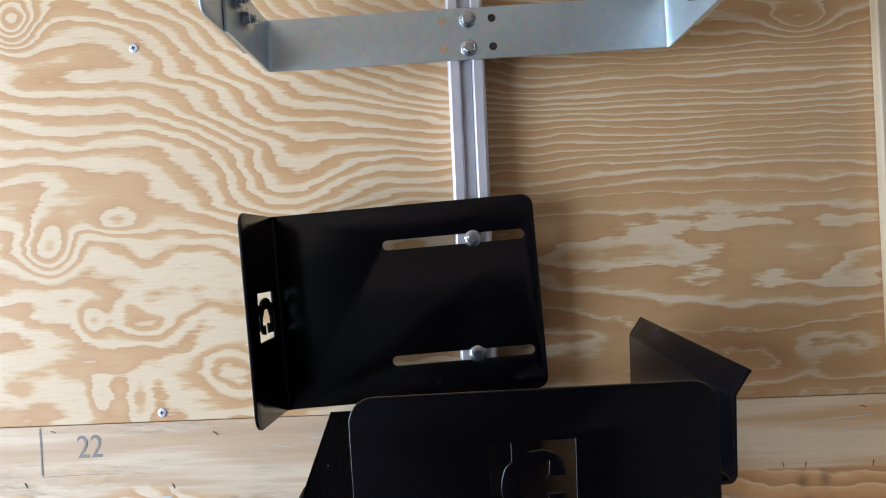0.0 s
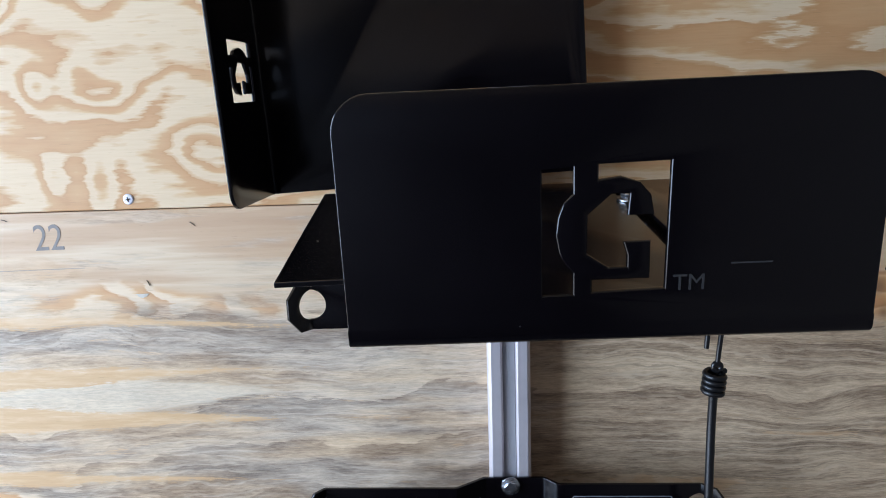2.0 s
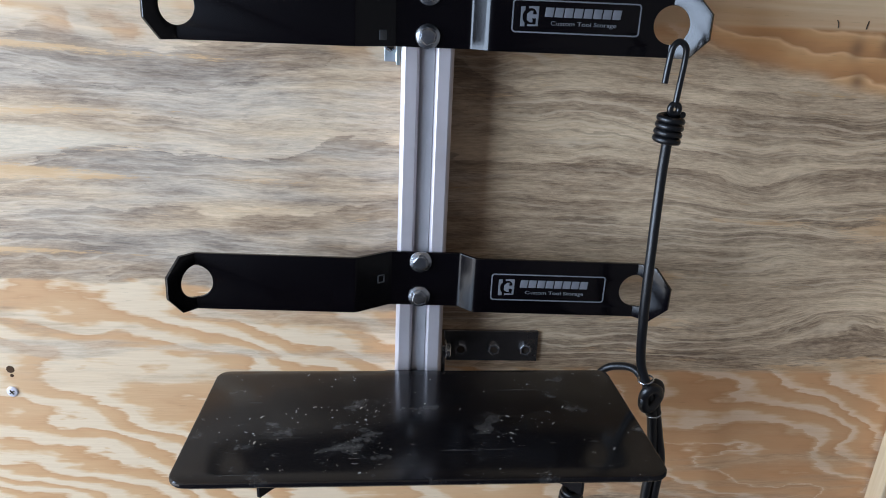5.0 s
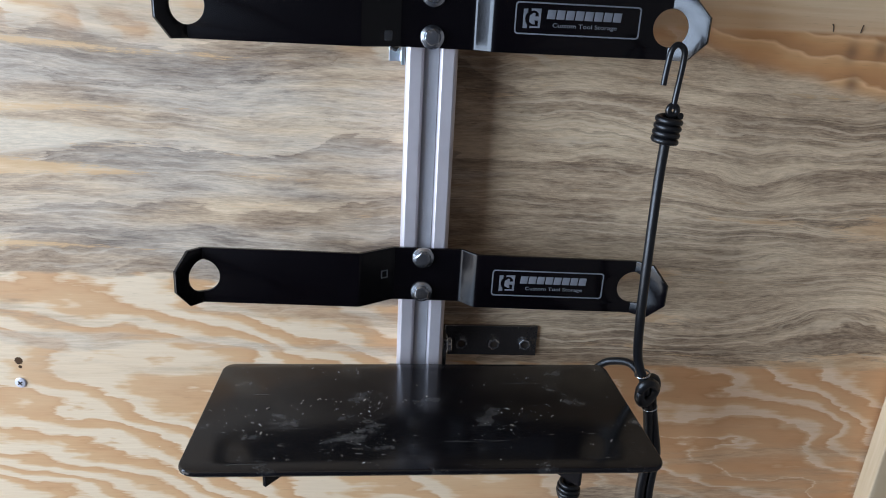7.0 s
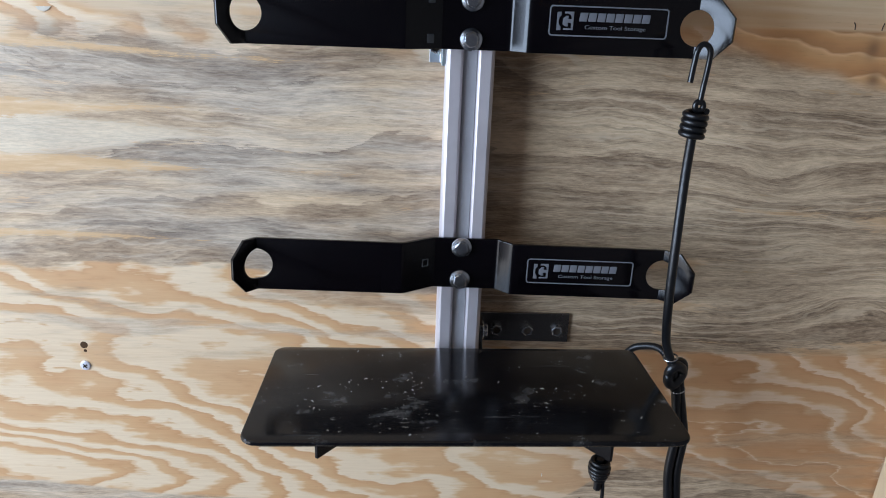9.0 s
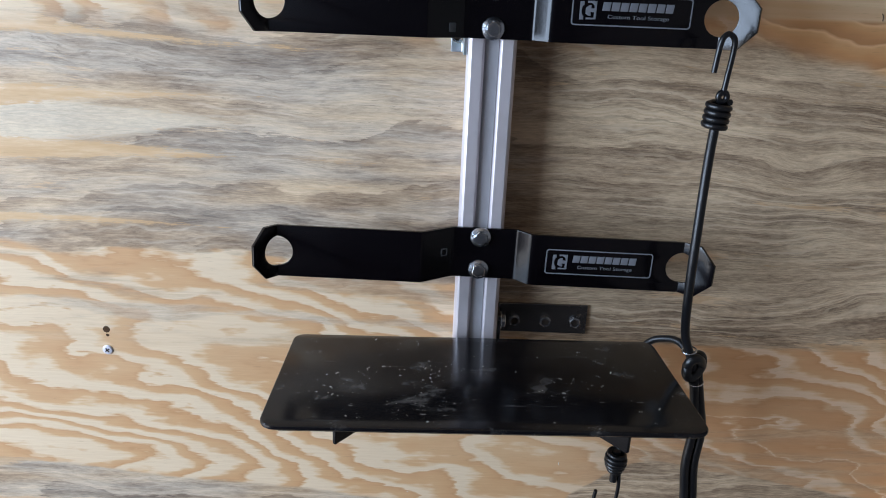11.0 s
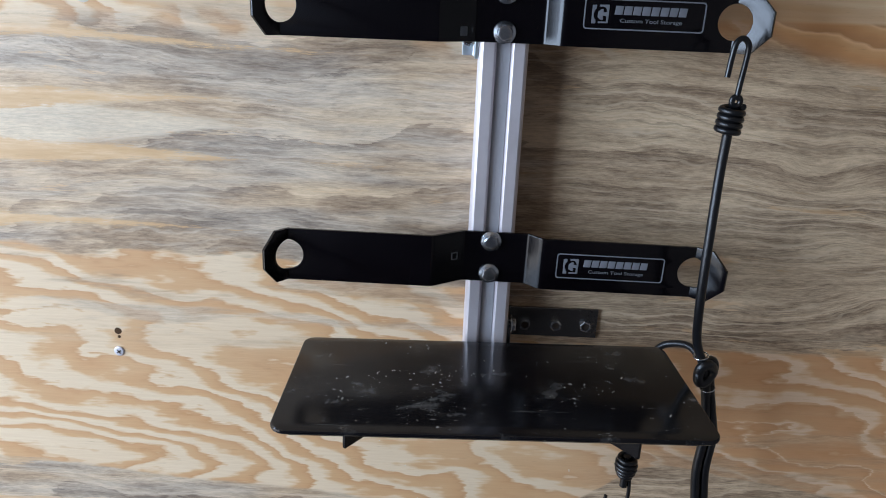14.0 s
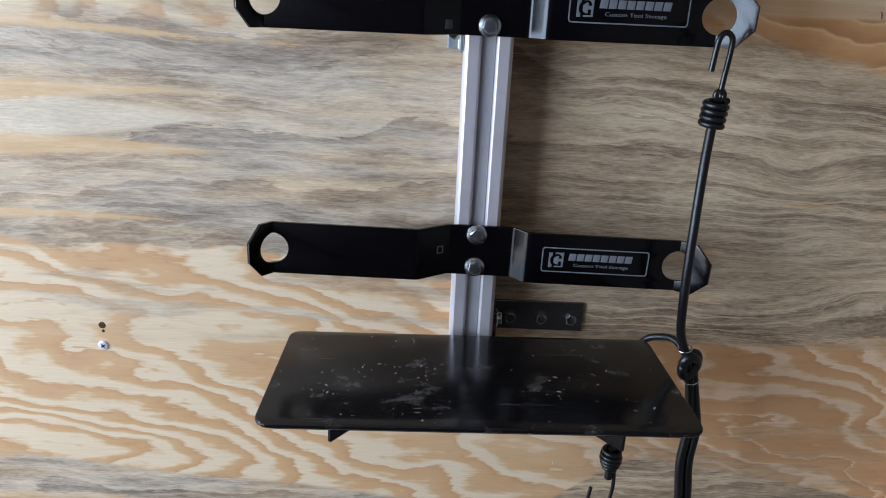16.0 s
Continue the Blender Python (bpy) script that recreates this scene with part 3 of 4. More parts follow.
for x, y, z, turn in ((-0.357, -0.0022, 1.851, 20), (-0.342, -0.0022, 1.456, 10), (-0.348, 0, 1.043, 35)):
    screw(x, y, z, turn)

hole = part("screw_hole", joined(moved(lathe([(0.0036, 0), (0.0030, 0.0003)], 9, 0.4), on_wall(-0.347, 0.0, 1.0645)), moved(lathe([(0.0017, 0), (0.0013, 0.0003)], 7), on_wall(-0.3465, 0.0, 1.0585))), PIT)
tagged(hole, "small dark screw hole with a splintered rim in plywood", "hole")

random.seed(4)
for x, z, turn in ((-0.463, 1.439, -15), (-0.286, 1.431, -35), (-0.495, 1.382, -60), (-0.334, 1.376, -60), (0.407, 1.433, -10), (0.415, 1.373, 80),
                   (0.320, 1.374, -70), (-0.182, 1.382, -65), (-0.024, 1.394, -60), (0.219, 1.440, -60), (0.139, 1.388, -55), (0.344, 1.374, 85)):
    s = part("staple", moved(tube([(-0.0030, 0, 0), (-0.0010, 0.0004, 0.0005), (0.0030, -0.0003, 0.0002)], 0.0004, 6, fine=3), on_wall(x, -0.0002, z, turn)), RUSTY)
    tagged(s, "tiny dark rusted staple driven into the plywood", "staple", "staples in the plywood")
for x, z, w, h in ((-0.341, 1.3655, 0.0064, 0.0026), (-0.15, 1.3655, 0.004, 0.0012)):
    c = part("wood_chip", moved(plate([[(-w, 0), (w, 0.0003), (w * 0.6, -h), (0, -h * 1.5), (-w * 0.6, -h)]], 0.0006, 0.0001), on_wall(x, -0.0004, z)), CHIP)
    tagged(c, "pale splintered chip at the plywood edge", "wood chip", "chips in the plywood")

for x, z, long, lean in ((0.365, 1.4205, 0.052, 4), (0.402, 1.4085, 0.022, 3)):
    c = part("scratch", moved(plate([[(-long, 0), (0, 0.0005), (long, 0.0009), (long, -0.0006), (0, -0.0006)]], 0.0004, 0.0001), on_wall(x, -0.0003, z, lean)), CHIP)
    tagged(c, "long pale scratch across the plywood under the seam", "scratch", "scratches in the plywood")

stamp = thing("ink_stamp", "faded grey stamped number with a corner line on plywood", "stamp", at=on_wall(-0.4235, -0.0002, 1.4205, 1))
part("digits", moved(lettering("22", 0.0245), Matrix.Diagonal((0.84, 1, 1, 1))), INK, stamp)
part("corner_line", box(-0.0545, -0.0526, -0.0275, 0.024, 0, 0.0002), INK, stamp)
part("base_line", box(-0.0545, 0.030, -0.0293, -0.0286, 0, 0.0002), PENCIL, stamp, "faint thin line")


# ---- the rail ----
def rail_profile():
    """One quarter of a slotted square extrusion, mirrored round."""
    h = 0.01905
    q = [(h - 0.0004, 0.0071), (h - 0.0018, 0.0060), (h - 0.0060, 0.0057), (h - 0.0060, 0.0)]
    eighth = [(h, 0.0078), (h, h - 0.0030), (h - 0.0012, h - 0.0012)]
    right = q[::-1] + eighth
    out = []
    corner = right + [(b, a) for a, b in reversed(right)][1:-1]
    for k in range(4):
        c, s = (1, 0, -1, 0)[k], (0, 1, 0, -1)[k]
        out += [(c * a - s * b, s * a + c * b) for a, b in corner]
    return out


rail = thing("slotted_rail", "upright silver aluminium slotted rail fixed on the plywood wall", "rail")
body = plate([rail_profile()], 1.28, 0.0002)
part("extrusion", moved(body, Matrix.Translation((0.001, -0.0191, 1.03 + 0.64))), ALU, rail)
part("groove_strip", box(-0.0042, 0.0062, -0.0335, -0.0324, 1.031, 2.30, 0.0002), STRIP, rail, "grey strip in the groove")


def wall_bracket(x, z, side, long=0.0865, places=(0.0185, 0.0475, 0.0752), steel_kind=DULL):
    """An angle bracket that ties the rail to the wall."""
    ob = thing("angle_bracket", "dull steel angle bracket bolted to wall and rail", "bracket", "angle brackets of the rail", at=pose(x, 0, z))
    reach = long * side
    steel = bent([(side * 0.0016, -0.034), (side * 0.0016, -0.0018), (reach, -0.0018)], 0.003, 0.003, -0.0145, 0.0145, 0.0006)
    part("angle", steel, steel_kind, ob)
    for k in places:
        nut = bolt(on_wall(side * k, -0.0033, -0.002, 1000 * k) @ Matrix.Scale(0.82, 4), ob, RING, None, "nut", "zinc-plated nut")
        part("bore", lathe([(0.0042, 0.0), (0.0041, 0.0030)], 18), HOLE, nut, "dark threaded bore")
    turn = Matrix.Rotation(radians(90 * side), 4, "Y")
    bolt(Matrix.Translation((side * 0.0031, -0.019, 0.004)) @ turn, ob)


wall_bracket(0.0206, 1.0945, 1)
wall_bracket(-0.0186, 1.3475, -1, 0.0125, (0.0075,), GALV)


# ---- folding arms with ringed ends ----
def sticker(parent, x, y, z, w, h):
    tag = part("sticker", moved(plate([rounded(-w / 2, w / 2, -h / 2, h / 2, (0.0026,) * 4)], 0.0003, 0.00005), Matrix.Translation((x, y, z)) @ FACE), BLACK, parent, "black name sticker with silver print")
    front = Matrix.Translation((x, y - 0.0003, z)) @ FACE
    rim = plate([rounded(-w / 2, w / 2, -h / 2, h / 2, (0.0026,) * 4), rounded(-w / 2 + 0.001, w / 2 - 0.001, -h / 2 + 0.001, h / 2 - 0.001, (0.0018,) * 4)], 0.0002, 0.00003)
    part("border", moved(rim, front), PRINT, tag, "thin silver border")
    for k in range(2):
        mark = logo_cuts(0.0125 / 0.046)[k]
        part("emblem", moved(plate([[(a - w * 0.365, b - 0.043 * 0.0125 / 0.046) for a, b in mark]], 0.0002, 0.00003), front), PRINT, tag, "silver geometric emblem")
    wide, gap = w * 0.60 / 8, 0.0009
    for k in range(8):
        a = -w * 0.25 + k * wide
        bar = plate([[(a, 0.0000), (a + wide - gap, 0.0000), (a + wide - gap + 0.0007, 0.0062), (a + 0.0007, 0.0062)]], 0.0002, 0.00003)
        part("print_bar", moved(bar, front), PRINT, tag)
    part("tagline", moved(lettering("Custom Tool Storage", 0.0028), front @ Matrix.Translation((w * 0.058, -0.0042, 0)) @ Matrix.Diagonal((1.32, 1, 1, 1))), PRINT, tag, "small silver lettering")


def logo_cuts(size=1.0):
    """The two openings of the cut-out emblem, 46 mm wide, from its lower edge up."""
    left = [(100, 110), (183, 103), (183, 175), (157, 200), (142, 240), (136, 290), (145, 340), (160, 372), (183, 398), (183, 460), (100, 462)]
    right = [(250, 98), (440, 95), (434, 450), (235, 455), (235, 420), (392, 420), (392, 312), (318, 312), (330, 350), (330, 385), (280, 385), (220, 345),
             (222, 235), (285, 180), (333, 180), (328, 240), (400, 240), (390, 185), (360, 150), (310, 133), (250, 140)]
    return [[((a - 270) / 7391 * size, (0.018 + (462 - b) / 7391) * size) for a, b in loop] for loop in (left, right)]


def square_end(bm, x):
    """Take the rounding off the end at x, where two lengths meet."""
    for v in bm.verts:
        if abs(v.co.x - x) < 0.0006:
            v.co.x = x
    return bm


def ring_end(side, start, bend, y, half, r, reach, angle):
    """The flat length of an arm from start on, with its eight-sided end bent forward across the middle of a hole."""
    notch = circle(0, 0, r, 90, 270, 20)
    back = -abs(bend - start)
    flat = [(back, half), (back, -half), (0, -half)] + notch[::-1] + [(0, half)]
    tip = [(0, -half), (reach * 0.52, -half), (reach, -half * 0.38), (reach, half * 0.38), (reach * 0.52, half), (0, half)] + circle(0, 0, r, 90, -90, 20)
    flat_bm = square_end(plate([flat], 0.003, 0.0004), back)
    tip_bm = moved(plate([tip], 0.003, 0.0004), Matrix.Rotation(radians(-angle), 4, "Y"))
    both = joined(flat_bm, tip_bm)
    if side < 0:
        moved(both, Matrix.Diagonal((-1, 1, 1, 1)))
    return moved(both, Matrix.Translation((bend, y, 0)) @ FACE)


def tool_arm(z, lean, sticker_x, sticker_z, squares):
    ob = thing("tool_arm", "glossy black steel tool arm with ringed ends, bolted across the rail", "tool holder", "tool arms on the rail", at=pose(0, 0, z, 0, lean, 0))
    half, yl, yr = 0.0222, -0.0580, -0.0512
    strip = bent([(-0.0660, yl), (-0.0490, yl), (-0.0235, -0.0397), (0.0312, -0.0397), (0.0424, yr), (0.0490, yr)], 0.0058, 0.003, -half, half, 0.0004)
    square_end(square_end(strip, -0.0660), 0.0490)
    left = ring_end(-1, -0.0660, -0.1680, yl, half, 0.0130, 0.0242, 50)
    right = ring_end(1, 0.0490, 0.1700, yr, half, 0.0132, 0.0280, 41)
    part("bar", joined(strip, left, right), BLACK, ob)
    for dz in (0.0145, -0.0145):
        bolt(on_wall(0.0003, -0.0413, dz, 17 + 900 * dz), ob)
    slope = math.degrees(math.atan2(0.0183, 0.0255))
    for dx, dz in squares:
        y = -0.0397 + (dx + 0.0235) * 0.0183 / 0.0255 - 0.0020
        outline = [rounded(-0.0032, 0.0032, -0.0034, 0.0034, (0.0006,) * 4), rounded(-0.0022, 0.0022, -0.0024, 0.0024, (0.0004,) * 4)]
        rim = plate(outline[:1] if len(squares) > 1 else outline, 0.0006, 0.0001)
        bm = moved(rim, pose(dx, y, dz, 0, 0, slope) @ FACE)
        part("square_hole", bm, GREY, ob, "small square hole")
    sticker(ob, sticker_x, yr - 0.0016, sticker_z - z, 0.0898, 0.0220)
    return ob


tool_arm(1.3685, 0.0, 0.1020, 1.3705, ((-0.0305, 0.0145), (-0.0310, -0.0145)))
tool_arm(1.1709, 0.68, 0.1000, 1.1709, ((-0.0300, 0.0012),))


# ---- slotted angle plates with the cut-out emblem ----
def angle_plate(m, label, bolts):
    ob = thing("angle_plate", label, "bracket", "slotted angle plates", at=m)
    base = plate([rounded(0.004, 0.268, -0.099, 0.099, (0.0, 0.012, 0.012, 0.0)), slot(0.112, 0.257, -0.059, 0.0050), slot(0.112, 0.257, 0.059, 0.0050)], 0.003)
    bend = moved(bent([(0.0065, 0), (0, 0), (0, 0.0065)], 0.0045, 0.003, -0.099, 0.099, 0.0), Matrix(((1, 0, 0, 0), (0, 0, 1, 0), (0, 1, 0, 0), (0, 0, 0, 1))))
    cuts = [[(a - 0.001, b) for a, b in loop] for loop in logo_cuts()]
    up = plate([rounded(-0.099, 0.099, 0.0065, 0.0957, (0, 0, 0.014, 0.014)), *cuts], 0.003)
    for v in up.verts:
        if v.co.y < 0.0079:
            v.co.y = 0.0065
    up = moved(up, Matrix(((0, 0, -1, 0), (-1, 0, 0, 0), (0, 1, 0, 0), (0, 0, 0, 1))))
    if bolts == "wall":
        up = moved(up, Matrix.Rotation(radians(-2.4), 4, "Y"))
    part("base_plate", joined(base, bend), BLACK, ob)
    lip = part("front_plate", up, BLACK, ob, "upright black plate with a cut-out emblem")
    if bolts == "floor":
        mark = lettering("TM", 0.0062)
        part("small_letters", moved(mark, Matrix(((0, 0, -1, -0.0017), (-1, 0, 0, -0.030), (0, 1, 0, 0.0215), (0, 0, 0, 1)))), FAINT, lip, "faint silver letters")
        mark = box(-0.00175, -0.0016, -0.060, -0.045, 0.0284, 0.0290)
        part("scratch", mark, FAINT, lip, "faint thin scratch")
        for v in (-0.059, 0.059):
            bolt(Matrix.Translation((0.228, v, 0.0016)), ob)
    return ob


# own axes: x along the base, y across it, z the way of the bent-up plate
wall_plate = angle_plate(
    Matrix.Translation((-0.2015, -0.0405, 1.5605)) @ Matrix.Rotation(radians(-2.7), 4, "Y") @ FACE,
    "glossy black slotted steel angle plate bolted upright to the rail", "wall")
for z, k in ((1.6285, 10), (1.5115, 40)):
    b = part("bolt", BOLT, ZINC, wall_plate, "shiny zinc-plated hexagon flange bolt")
    b.matrix_local = wall_plate.matrix_world.inverted() @ on_wall(0.0, -0.0423, z, k)

# ---- drooping upper tray ----
DROOP = 4.2
PIVOT = Matrix.Translation((0, -0.045, 1.4655)) @ Matrix.Rotation(radians(DROOP), 4, "X") @ Matrix.Rotation(radians(4.2), 4, "Z")


def tray():
    ob = thing("metal_tray", "black steel tray with one flared side wall, bolted to the rail", "tray", at=PIVOT)
    up = bent([(-0.149, -0.0015), (0.1525, -0.0015), (0.1525, 0.060), (0.164, 0.077)], 0.006, 0.003, 0.012, 0.236, 0.0005)
    part("pan", moved(up, Matrix(((1, 0, 0, 0), (0, 0, -1, 0), (0, 1, 0, 0), (0, 0, 0, 1)))), TRAY, ob, "black folded pan with a little dust")
    for x in (-0.039, 0.079):
        bolt(Matrix.Translation((x, -0.105, -0.003)) @ Matrix.Rotation(math.pi, 4, "X"), ob, NUT, None, "nut", "zinc-plated nut")
    for x in (0.022, 0.056, -0.062):
        bolt(Matrix.Translation((x, -0.075, -0.003)) @ Matrix.Rotation(math.pi, 4, "X"), ob, NUT, None, "nut", "zinc-plated nut")
    return ob


def wing_bracket(label, parent_group, low, floor_at, tips, left=(-0.111, -0.120), right=(0.119, -0.118)):
    """A support with two wings that spread forward under a shelf."""
    ob = thing("wing_bracket", label, "bracket", parent_group)
    bm = bent([left, (-0.0245, -0.0397), (0.0245, -0.0397), right], 0.004, 0.003, 0.0, 1.0, 0.0)
    for v in bm.verts:
        f = min(1.0, max(0.0, (-0.0397 - v.co.y) / 0.10))
        v.co.z = floor_at(v.co.y) if v.co.z > 0.5 else low + f * tips
    part("support_plate", soft_edges(bm, 0.0005, 60), BLACK, ob)
    return ob


tray()
upper_wings = wing_bracket("glossy black steel wing bracket under the tray", "wing brackets", 1.4165, lambda y: 1.4655 + (y + 0.045) * math.tan(radians(DROOP)) - 0.0034, -0.003)
for z in (1.4555, 1.4265):
    bolt(on_wall(0.0, -0.0413, z, z * 9000), upper_wings)
part("square_hole", box(-0.034, -0.027, -0.046, -0.0455, 1.4225, 1.4285), DULL, upper_wings)

angle_plate(Matrix.Translation((0.0208, -0.3775, 1.4450)) @ Matrix.Rotation(radians(-0.7), 4, "Y") @ Matrix.Rotation(radians(4.2), 4, "X") @ Matrix(((0, -1, 0, 0), (1, 0, 0, 0), (0, 0, 1, 0), (0, 0, 0, 1))),
            "glossy black steel angle plate with emblem, bolted on the tray", "floor")

# ---- lower shelf ----
RISE = -1.6
SHELF = Matrix.Translation((0.001, -0.054, 1.0944)) @ Matrix.Rotation(radians(-0.4), 4, "Y") @ Matrix.Rotation(radians(RISE), 4, "X") @ Matrix.Rotation(radians(1.0), 4, "Z")


def lower_shelf():
    ob = thing("metal_shelf", "dusty black steel shelf with rounded corners on the rail", "shelf", at=SHELF)
    top = plate([rounded(-0.1570, 0.1545, -0.1445, 0.002, (0.012, 0.012, 0.010, 0.010))], 0.0042, 0.0018)
    part("shelf_plate", top, DUSTY, ob)
    edge = bent([(-0.135, -0.0012), (-0.1415, -0.0012), (-0.1415, -0.0030)], 0.0010, 0.0020, -0.143, 0.142, 0.0005)
    part("front_edge", moved(edge, Matrix(((0, 0, 1, 0), (1, 0, 0, 0), (0, 1, 0, 0), (0, 0, 0, 1)))), DUSTY, ob, "turned-down black front edge")
    return ob


lower_shelf()


def shavings(at, heaps, top, seed):
    """Sawdust and small curled shavings, scattered in loose heaps on a plate."""
    rnd = random.Random(seed)
    bm = bmesh.new()
    for x, y, spread, count in heaps:
        for _ in range(count):
            cx, cy, turn = rnd.gauss(x, spread), rnd.gauss(y, spread * 0.6), rnd.uniform(0, 6.3)
            long, wide = rnd.choice((0.0003, 0.0004, 0.0005, 0.0006, 0.0015)), rnd.uniform(0.00014, 0.00026)
            rows = []
            for k in range(3):
                t = (k - 1) * long
                lift = 0.00012 + 0.25 * long * (k % 2)
                px, py = cx + t * math.cos(turn), cy + t * math.sin(turn)
                nx, ny = -math.sin(turn) * wide, math.cos(turn) * wide
                rows.append([bm.verts.new((px + nx * e, py + ny * e, top + lift + h)) for e, h in ((-1, 0), (1, 0), (1, 0.00016), (-1, 0.00016))])
            for a, b in zip(rows, rows[1:]):
                for k in range(4):
                    bm.faces.new((a[k], a[(k + 1) % 4], b[(k + 1) % 4], b[k]))
            bm.faces.new(rows[0][::-1])
            bm.faces.new(rows[-1])
    ob = part("sawdust", bm, CHIP, None, smooth=False)
    ob.matrix_world = at
    return tagged(ob, "scattered pale sawdust and tiny shavings on black steel", "sawdust", kind="stuff")


shavings(SHELF, ((-0.085, -0.062, 0.012, 8), (-0.040, -0.058, 0.012, 7), (-0.110, -0.100, 0.008, 4), (0.075, -0.080, 0.016, 9), (0.030, -0.040, 0.030, 4),
                 (0.110, -0.110, 0.014, 4), (0.0, -0.128, 0.060, 6), (-0.090, -0.125, 0.030, 3), (0.105, -0.058, 0.001, 1)), 0.0021, 7)
shavings(PIVOT, ((-0.110, -0.150, 0.022, 7), (-0.105, -0.110, 0.008, 4)), 0.0, 3)
lower_wings = wing_bracket("glossy black steel wing bracket under the shelf", "wing brackets", 1.0515, lambda y: 1.0938 - (y + 0.054) * math.tan(radians(-RISE)) - 0.0045, 0.004, (-0.108, -0.157), (0.1145, -0.155))
for z in (1.073, 1.056):
    bolt(on_wall(0.0, -0.0413, z, z * 9000), lower_wings)


# ---- galvanised strap at the top ----
def strap():
    ob = thing("galvanised_strap", "galvanised steel strap with forward arms, bolted across the rail", "bracket", at=pose(0.003, 0, 1.837, 0, -0.8, 0))
    band = bent([(-0.205, -0.175), (-0.205, -0.040), (0.205, -0.040), (0.205, -0.175)], 0.006, 0.003, -0.0265, 0.0265, 0.0004)
    part("band", band, GALV, ob)
    for dz in (0.0145, -0.0145):
        bolt(on_wall(0.0015, -0.0416, dz, 12 + dz * 800), ob)
        for dx in (-0.0245, 0.026):
            part("hole", moved(lathe([(0.0042, 0), (0.0040, 0.0003)], 18), on_wall(dx, -0.0413, dz)), BARE if dx < 0 else HOLE, ob, "round bolt hole")
    for side in (-1, 1):
        ext = moved(plate([rounded(0.11, 0.225, -0.0265, 0.03, (0.0, 0.012, 0.012, 0.0))], 0.003), Matrix(((0, 0, 1, side * 0.2085), (-1, 0, 0, 0), (0, 1, 0, 0), (0, 0, 0, 1))))
        part("arm_extension", ext, GALV, ob, "bolted-on end piece")
        for y, z, big in ((-0.150, 0.010, 1.35), (-0.126, 0.000, 1.35), (-0.190, 0.014, 1.1)):
            bolt(Matrix.Translation((side * (0.2033 if y > -0.175 else 0.2068), y, z)) @ Matrix.Rotation(radians(-90 * side), 4, "Y") @ Matrix.Scale(big, 4), ob, NUT, None, "nut", "zinc-plated nut")


strap()


# ---- elastic cord with hooks ----
def coil(x, y, z, lean, turns=4, r=0.0064, wire=0.0021, pitch=0.0040, swell=0.0):
    pts = []
    n = 12
    for k in range(turns * n + 1):
        a = 2 * math.pi * k / n
        h = (turns / 2 - k / n) * pitch
        q = r + swell * math.cos(math.pi * (k / (turns * n) - 0.45))
        pts.append((x + q * math.cos(a) + lean * h, y + q * math.sin(a), z + h))
    return tube(pts, wire, 8, fine=2)


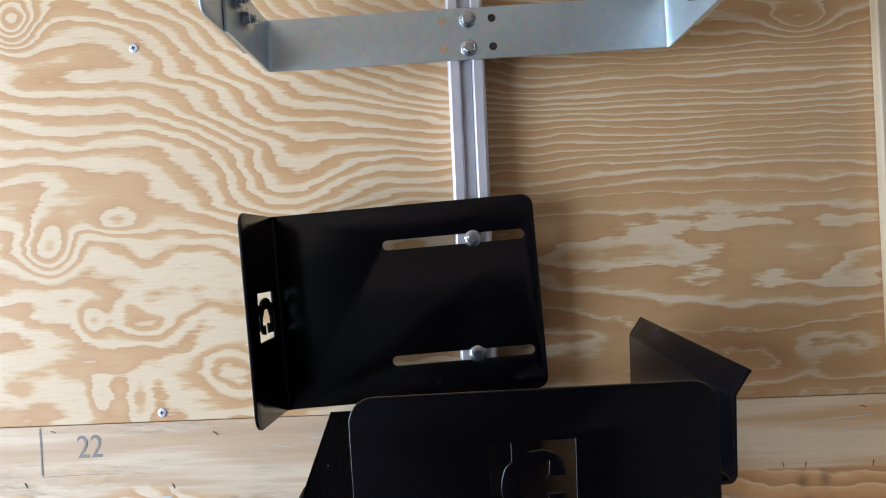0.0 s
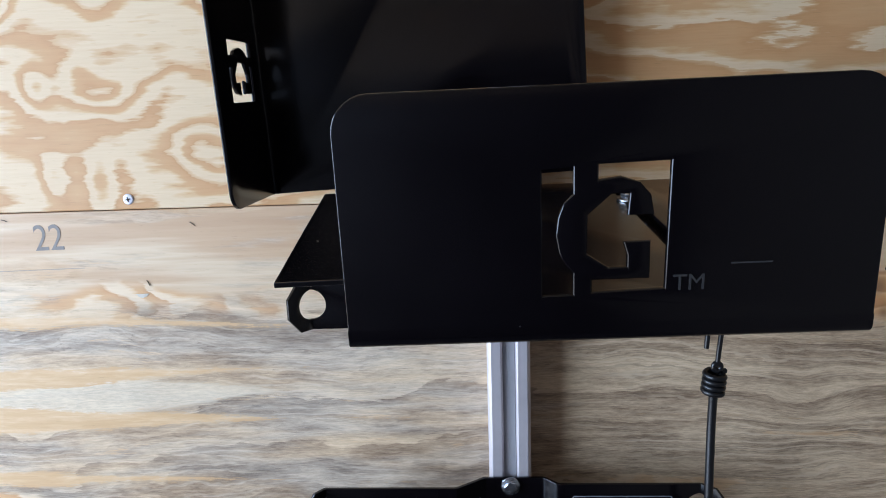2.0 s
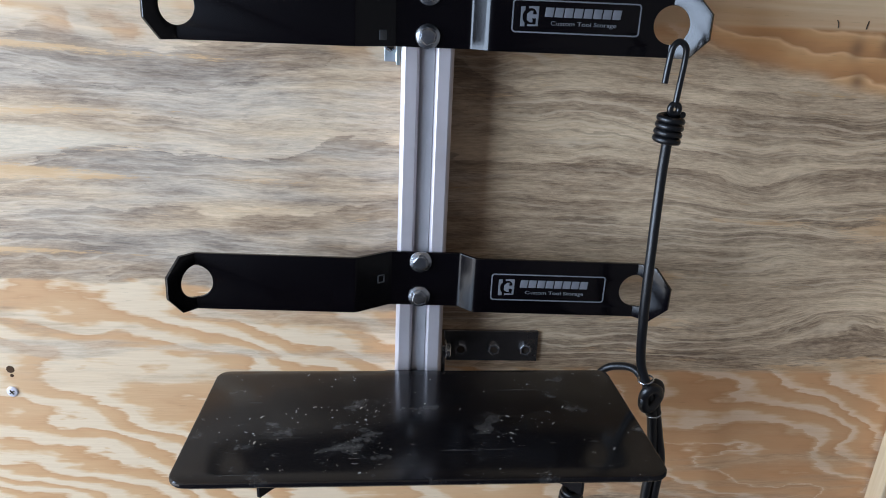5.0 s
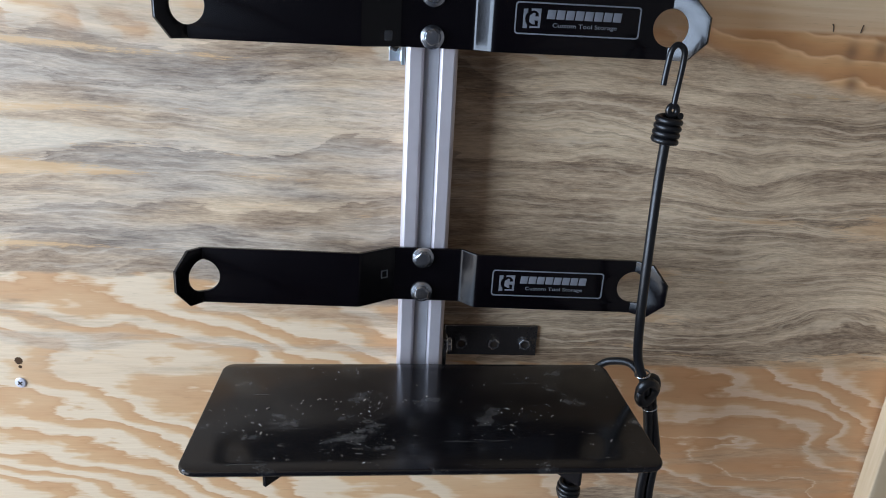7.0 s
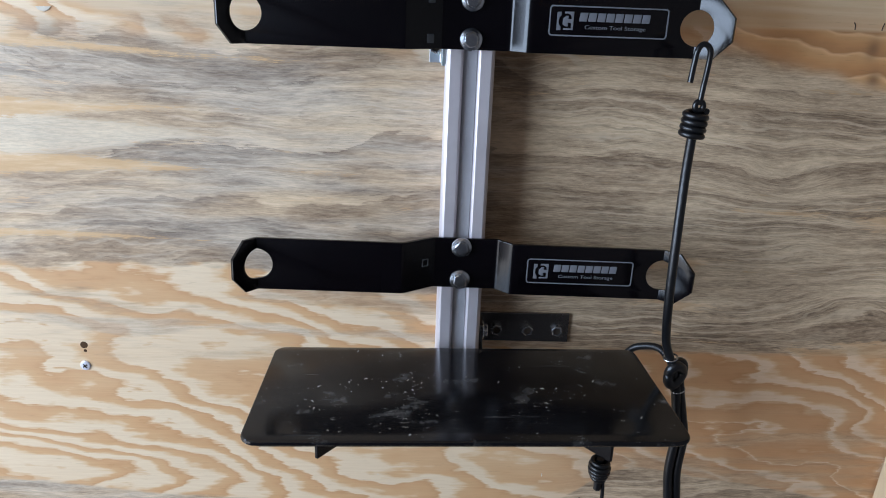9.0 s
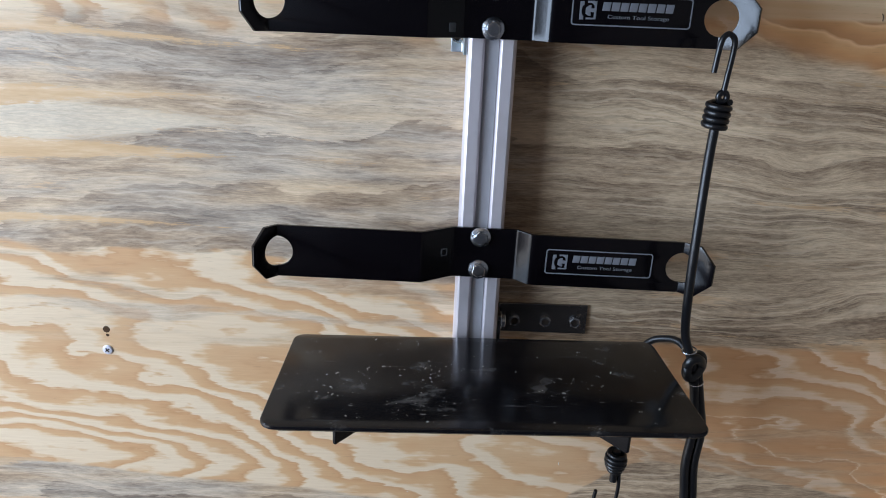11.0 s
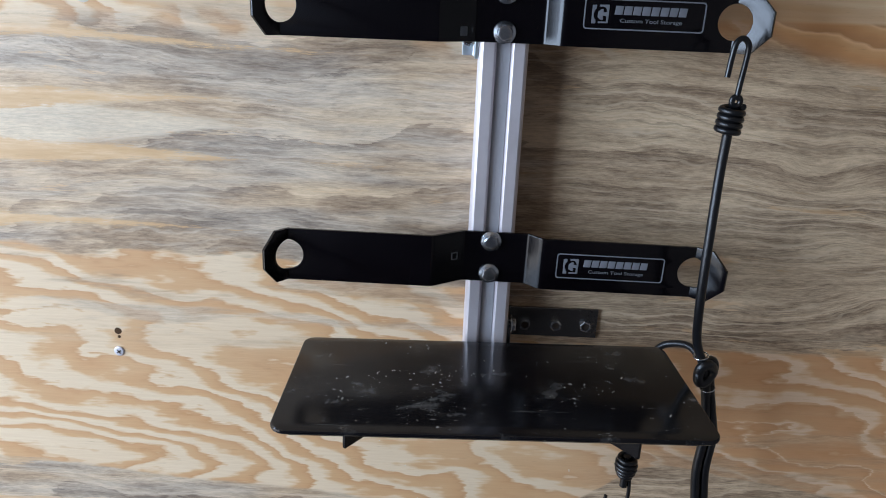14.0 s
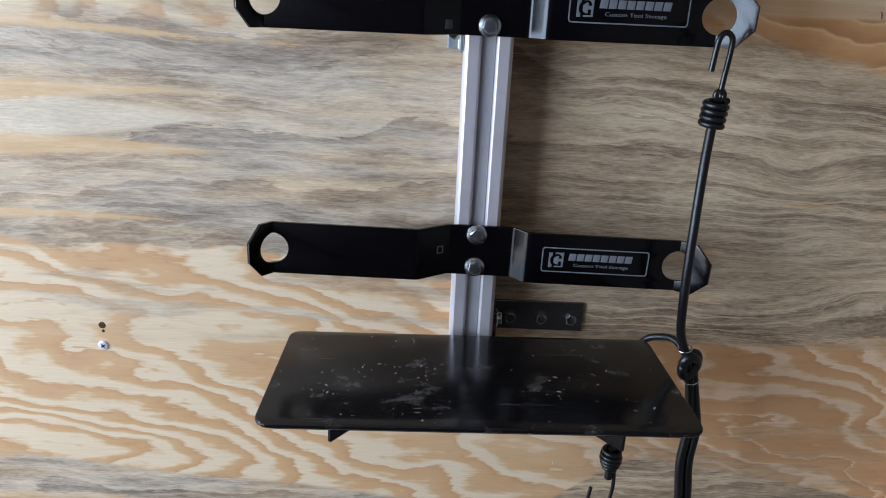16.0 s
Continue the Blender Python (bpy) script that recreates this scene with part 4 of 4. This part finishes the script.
def bungee():
    ob = thing("bungee_cord", "black elastic cord with wire hooks, hanging from a ringed arm", "bungee cord")
    y = -0.085
    cord = tube([(0.1660, y, 1.306), (0.1657, y, 1.298), (0.1650, y, 1.261), (0.1628, y - 0.008, 1.200), (0.1640, y - 0.008, 1.160), (0.1690, y - 0.002, 1.125), (0.1755, y - 0.003, 1.106),
                 (0.1785, y - 0.003, 1.098), (0.1810, y - 0.001, 1.088), (0.1825, y, 1.080)], 0.0036)
    knot = joined(*[tube([(0.1812 + 0.0066 * math.cos(a) + lean * math.sin(a), y - 0.002 + 0.0045 * math.sin(a + turn), 1.0950 + 0.0085 * math.sin(a)) for a in [k * math.pi / 5 for k in range(10)]], 0.0042, 10, True)
                    for lean, turn in ((0.003, 0.6), (-0.002, 2.6))])
    part("knot", knot, RUBBER, ob, "tight overhand knot", crease=60)
    part("upper_cord", cord, RUBBER, ob, crease=60)
    loop = tube([(0.1800, y + 0.003, 1.100), (0.1735, y + 0.020, 1.106), (0.1640, -0.052, 1.102), (0.1550, -0.044, 1.094), (0.1460, -0.040, 1.075), (0.1340, -0.056, 1.040), (0.1275, y, 1.012)], 0.0032)
    part("loop", loop, RUBBER, ob, crease=60)
    for k, (dx, dy) in enumerate(((0.0, 0.0), (0.0082, 0.002))):
        strand = tube([(0.1815 + dx * 0.5, y + dy, 1.094), (0.1845 + dx * 0.5, y + dy, 1.078), (0.1880 + dx * 0.7, y + dy, 1.055), (0.1905 + dx, y + dy, 1.030), (0.1895 + dx, y + dy, 0.995),
                       (0.1945 + dx, y + dy, 0.950), (0.1950 + dx, y + dy, 0.880), (0.1900 + dx, y + dy, 0.780)], 0.0039)
        part("lower_cord", strand, RUBBER, ob, crease=60)
    for z, x in ((1.1095, 0.1748), (1.0800, 0.1850)):
        tie = tube([(x + 0.0056 * math.cos(a), y - 0.002 + 0.0054 * math.sin(a), z + 0.0008 * math.sin(a) + 0.0012 * math.cos(a)) for a in [k * math.pi / 4 for k in range(8)]], 0.0007, 6, True)
        part("wire_tie", tie, ZINC, ob, "thin pale wire tie", crease=60)
    part("wrap", coil(0.1655, y, 1.3020, 0.08, 4, 0.0076, 0.0024, 0.0046), RUBBER, ob, "coiled black wrap", crease=60)
    eye = tube([(0.1675 + 0.0030 * math.cos(a), y, 1.3150 + 0.0034 * math.sin(a)) for a in [k * math.pi / 4 for k in range(8)]], 0.0022, 8, True)
    part("eye", eye, HOOK, ob, crease=60)
    hook = tube([(0.1675, y, 1.316), (0.1685, y, 1.330), (0.1695, y - 0.001, 1.348), (0.1685, y - 0.002, 1.3555), (0.1640, y - 0.002, 1.3590), (0.1600, y - 0.002, 1.3555), (0.1585, y - 0.002, 1.346), (0.1575, y - 0.002, 1.332)], 0.0021)
    part("hook", hook, HOOK, ob, crease=60)
    part("lower_wrap", coil(0.1280, y, 0.998, -0.02, 5, 0.0050, 0.0022, 0.0040, 0.0030), RUBBER, ob, "coiled black wrap", crease=60)
    part("cord_end", tube([(0.1278, y, 1.008), (0.1280, y, 0.990), (0.1280, y, 0.977)], 0.0034), RUBBER, ob, crease=60)
    low = tube([(0.1325, y, 0.985), (0.1335, y, 0.968), (0.1310, y, 0.950), (0.1240, y, 0.940), (0.1160, y, 0.943), (0.1128, y, 0.952), (0.1140, y, 0.966)], 0.0017)
    part("lower_hook", low, HOOK, ob, crease=60)


bungee()
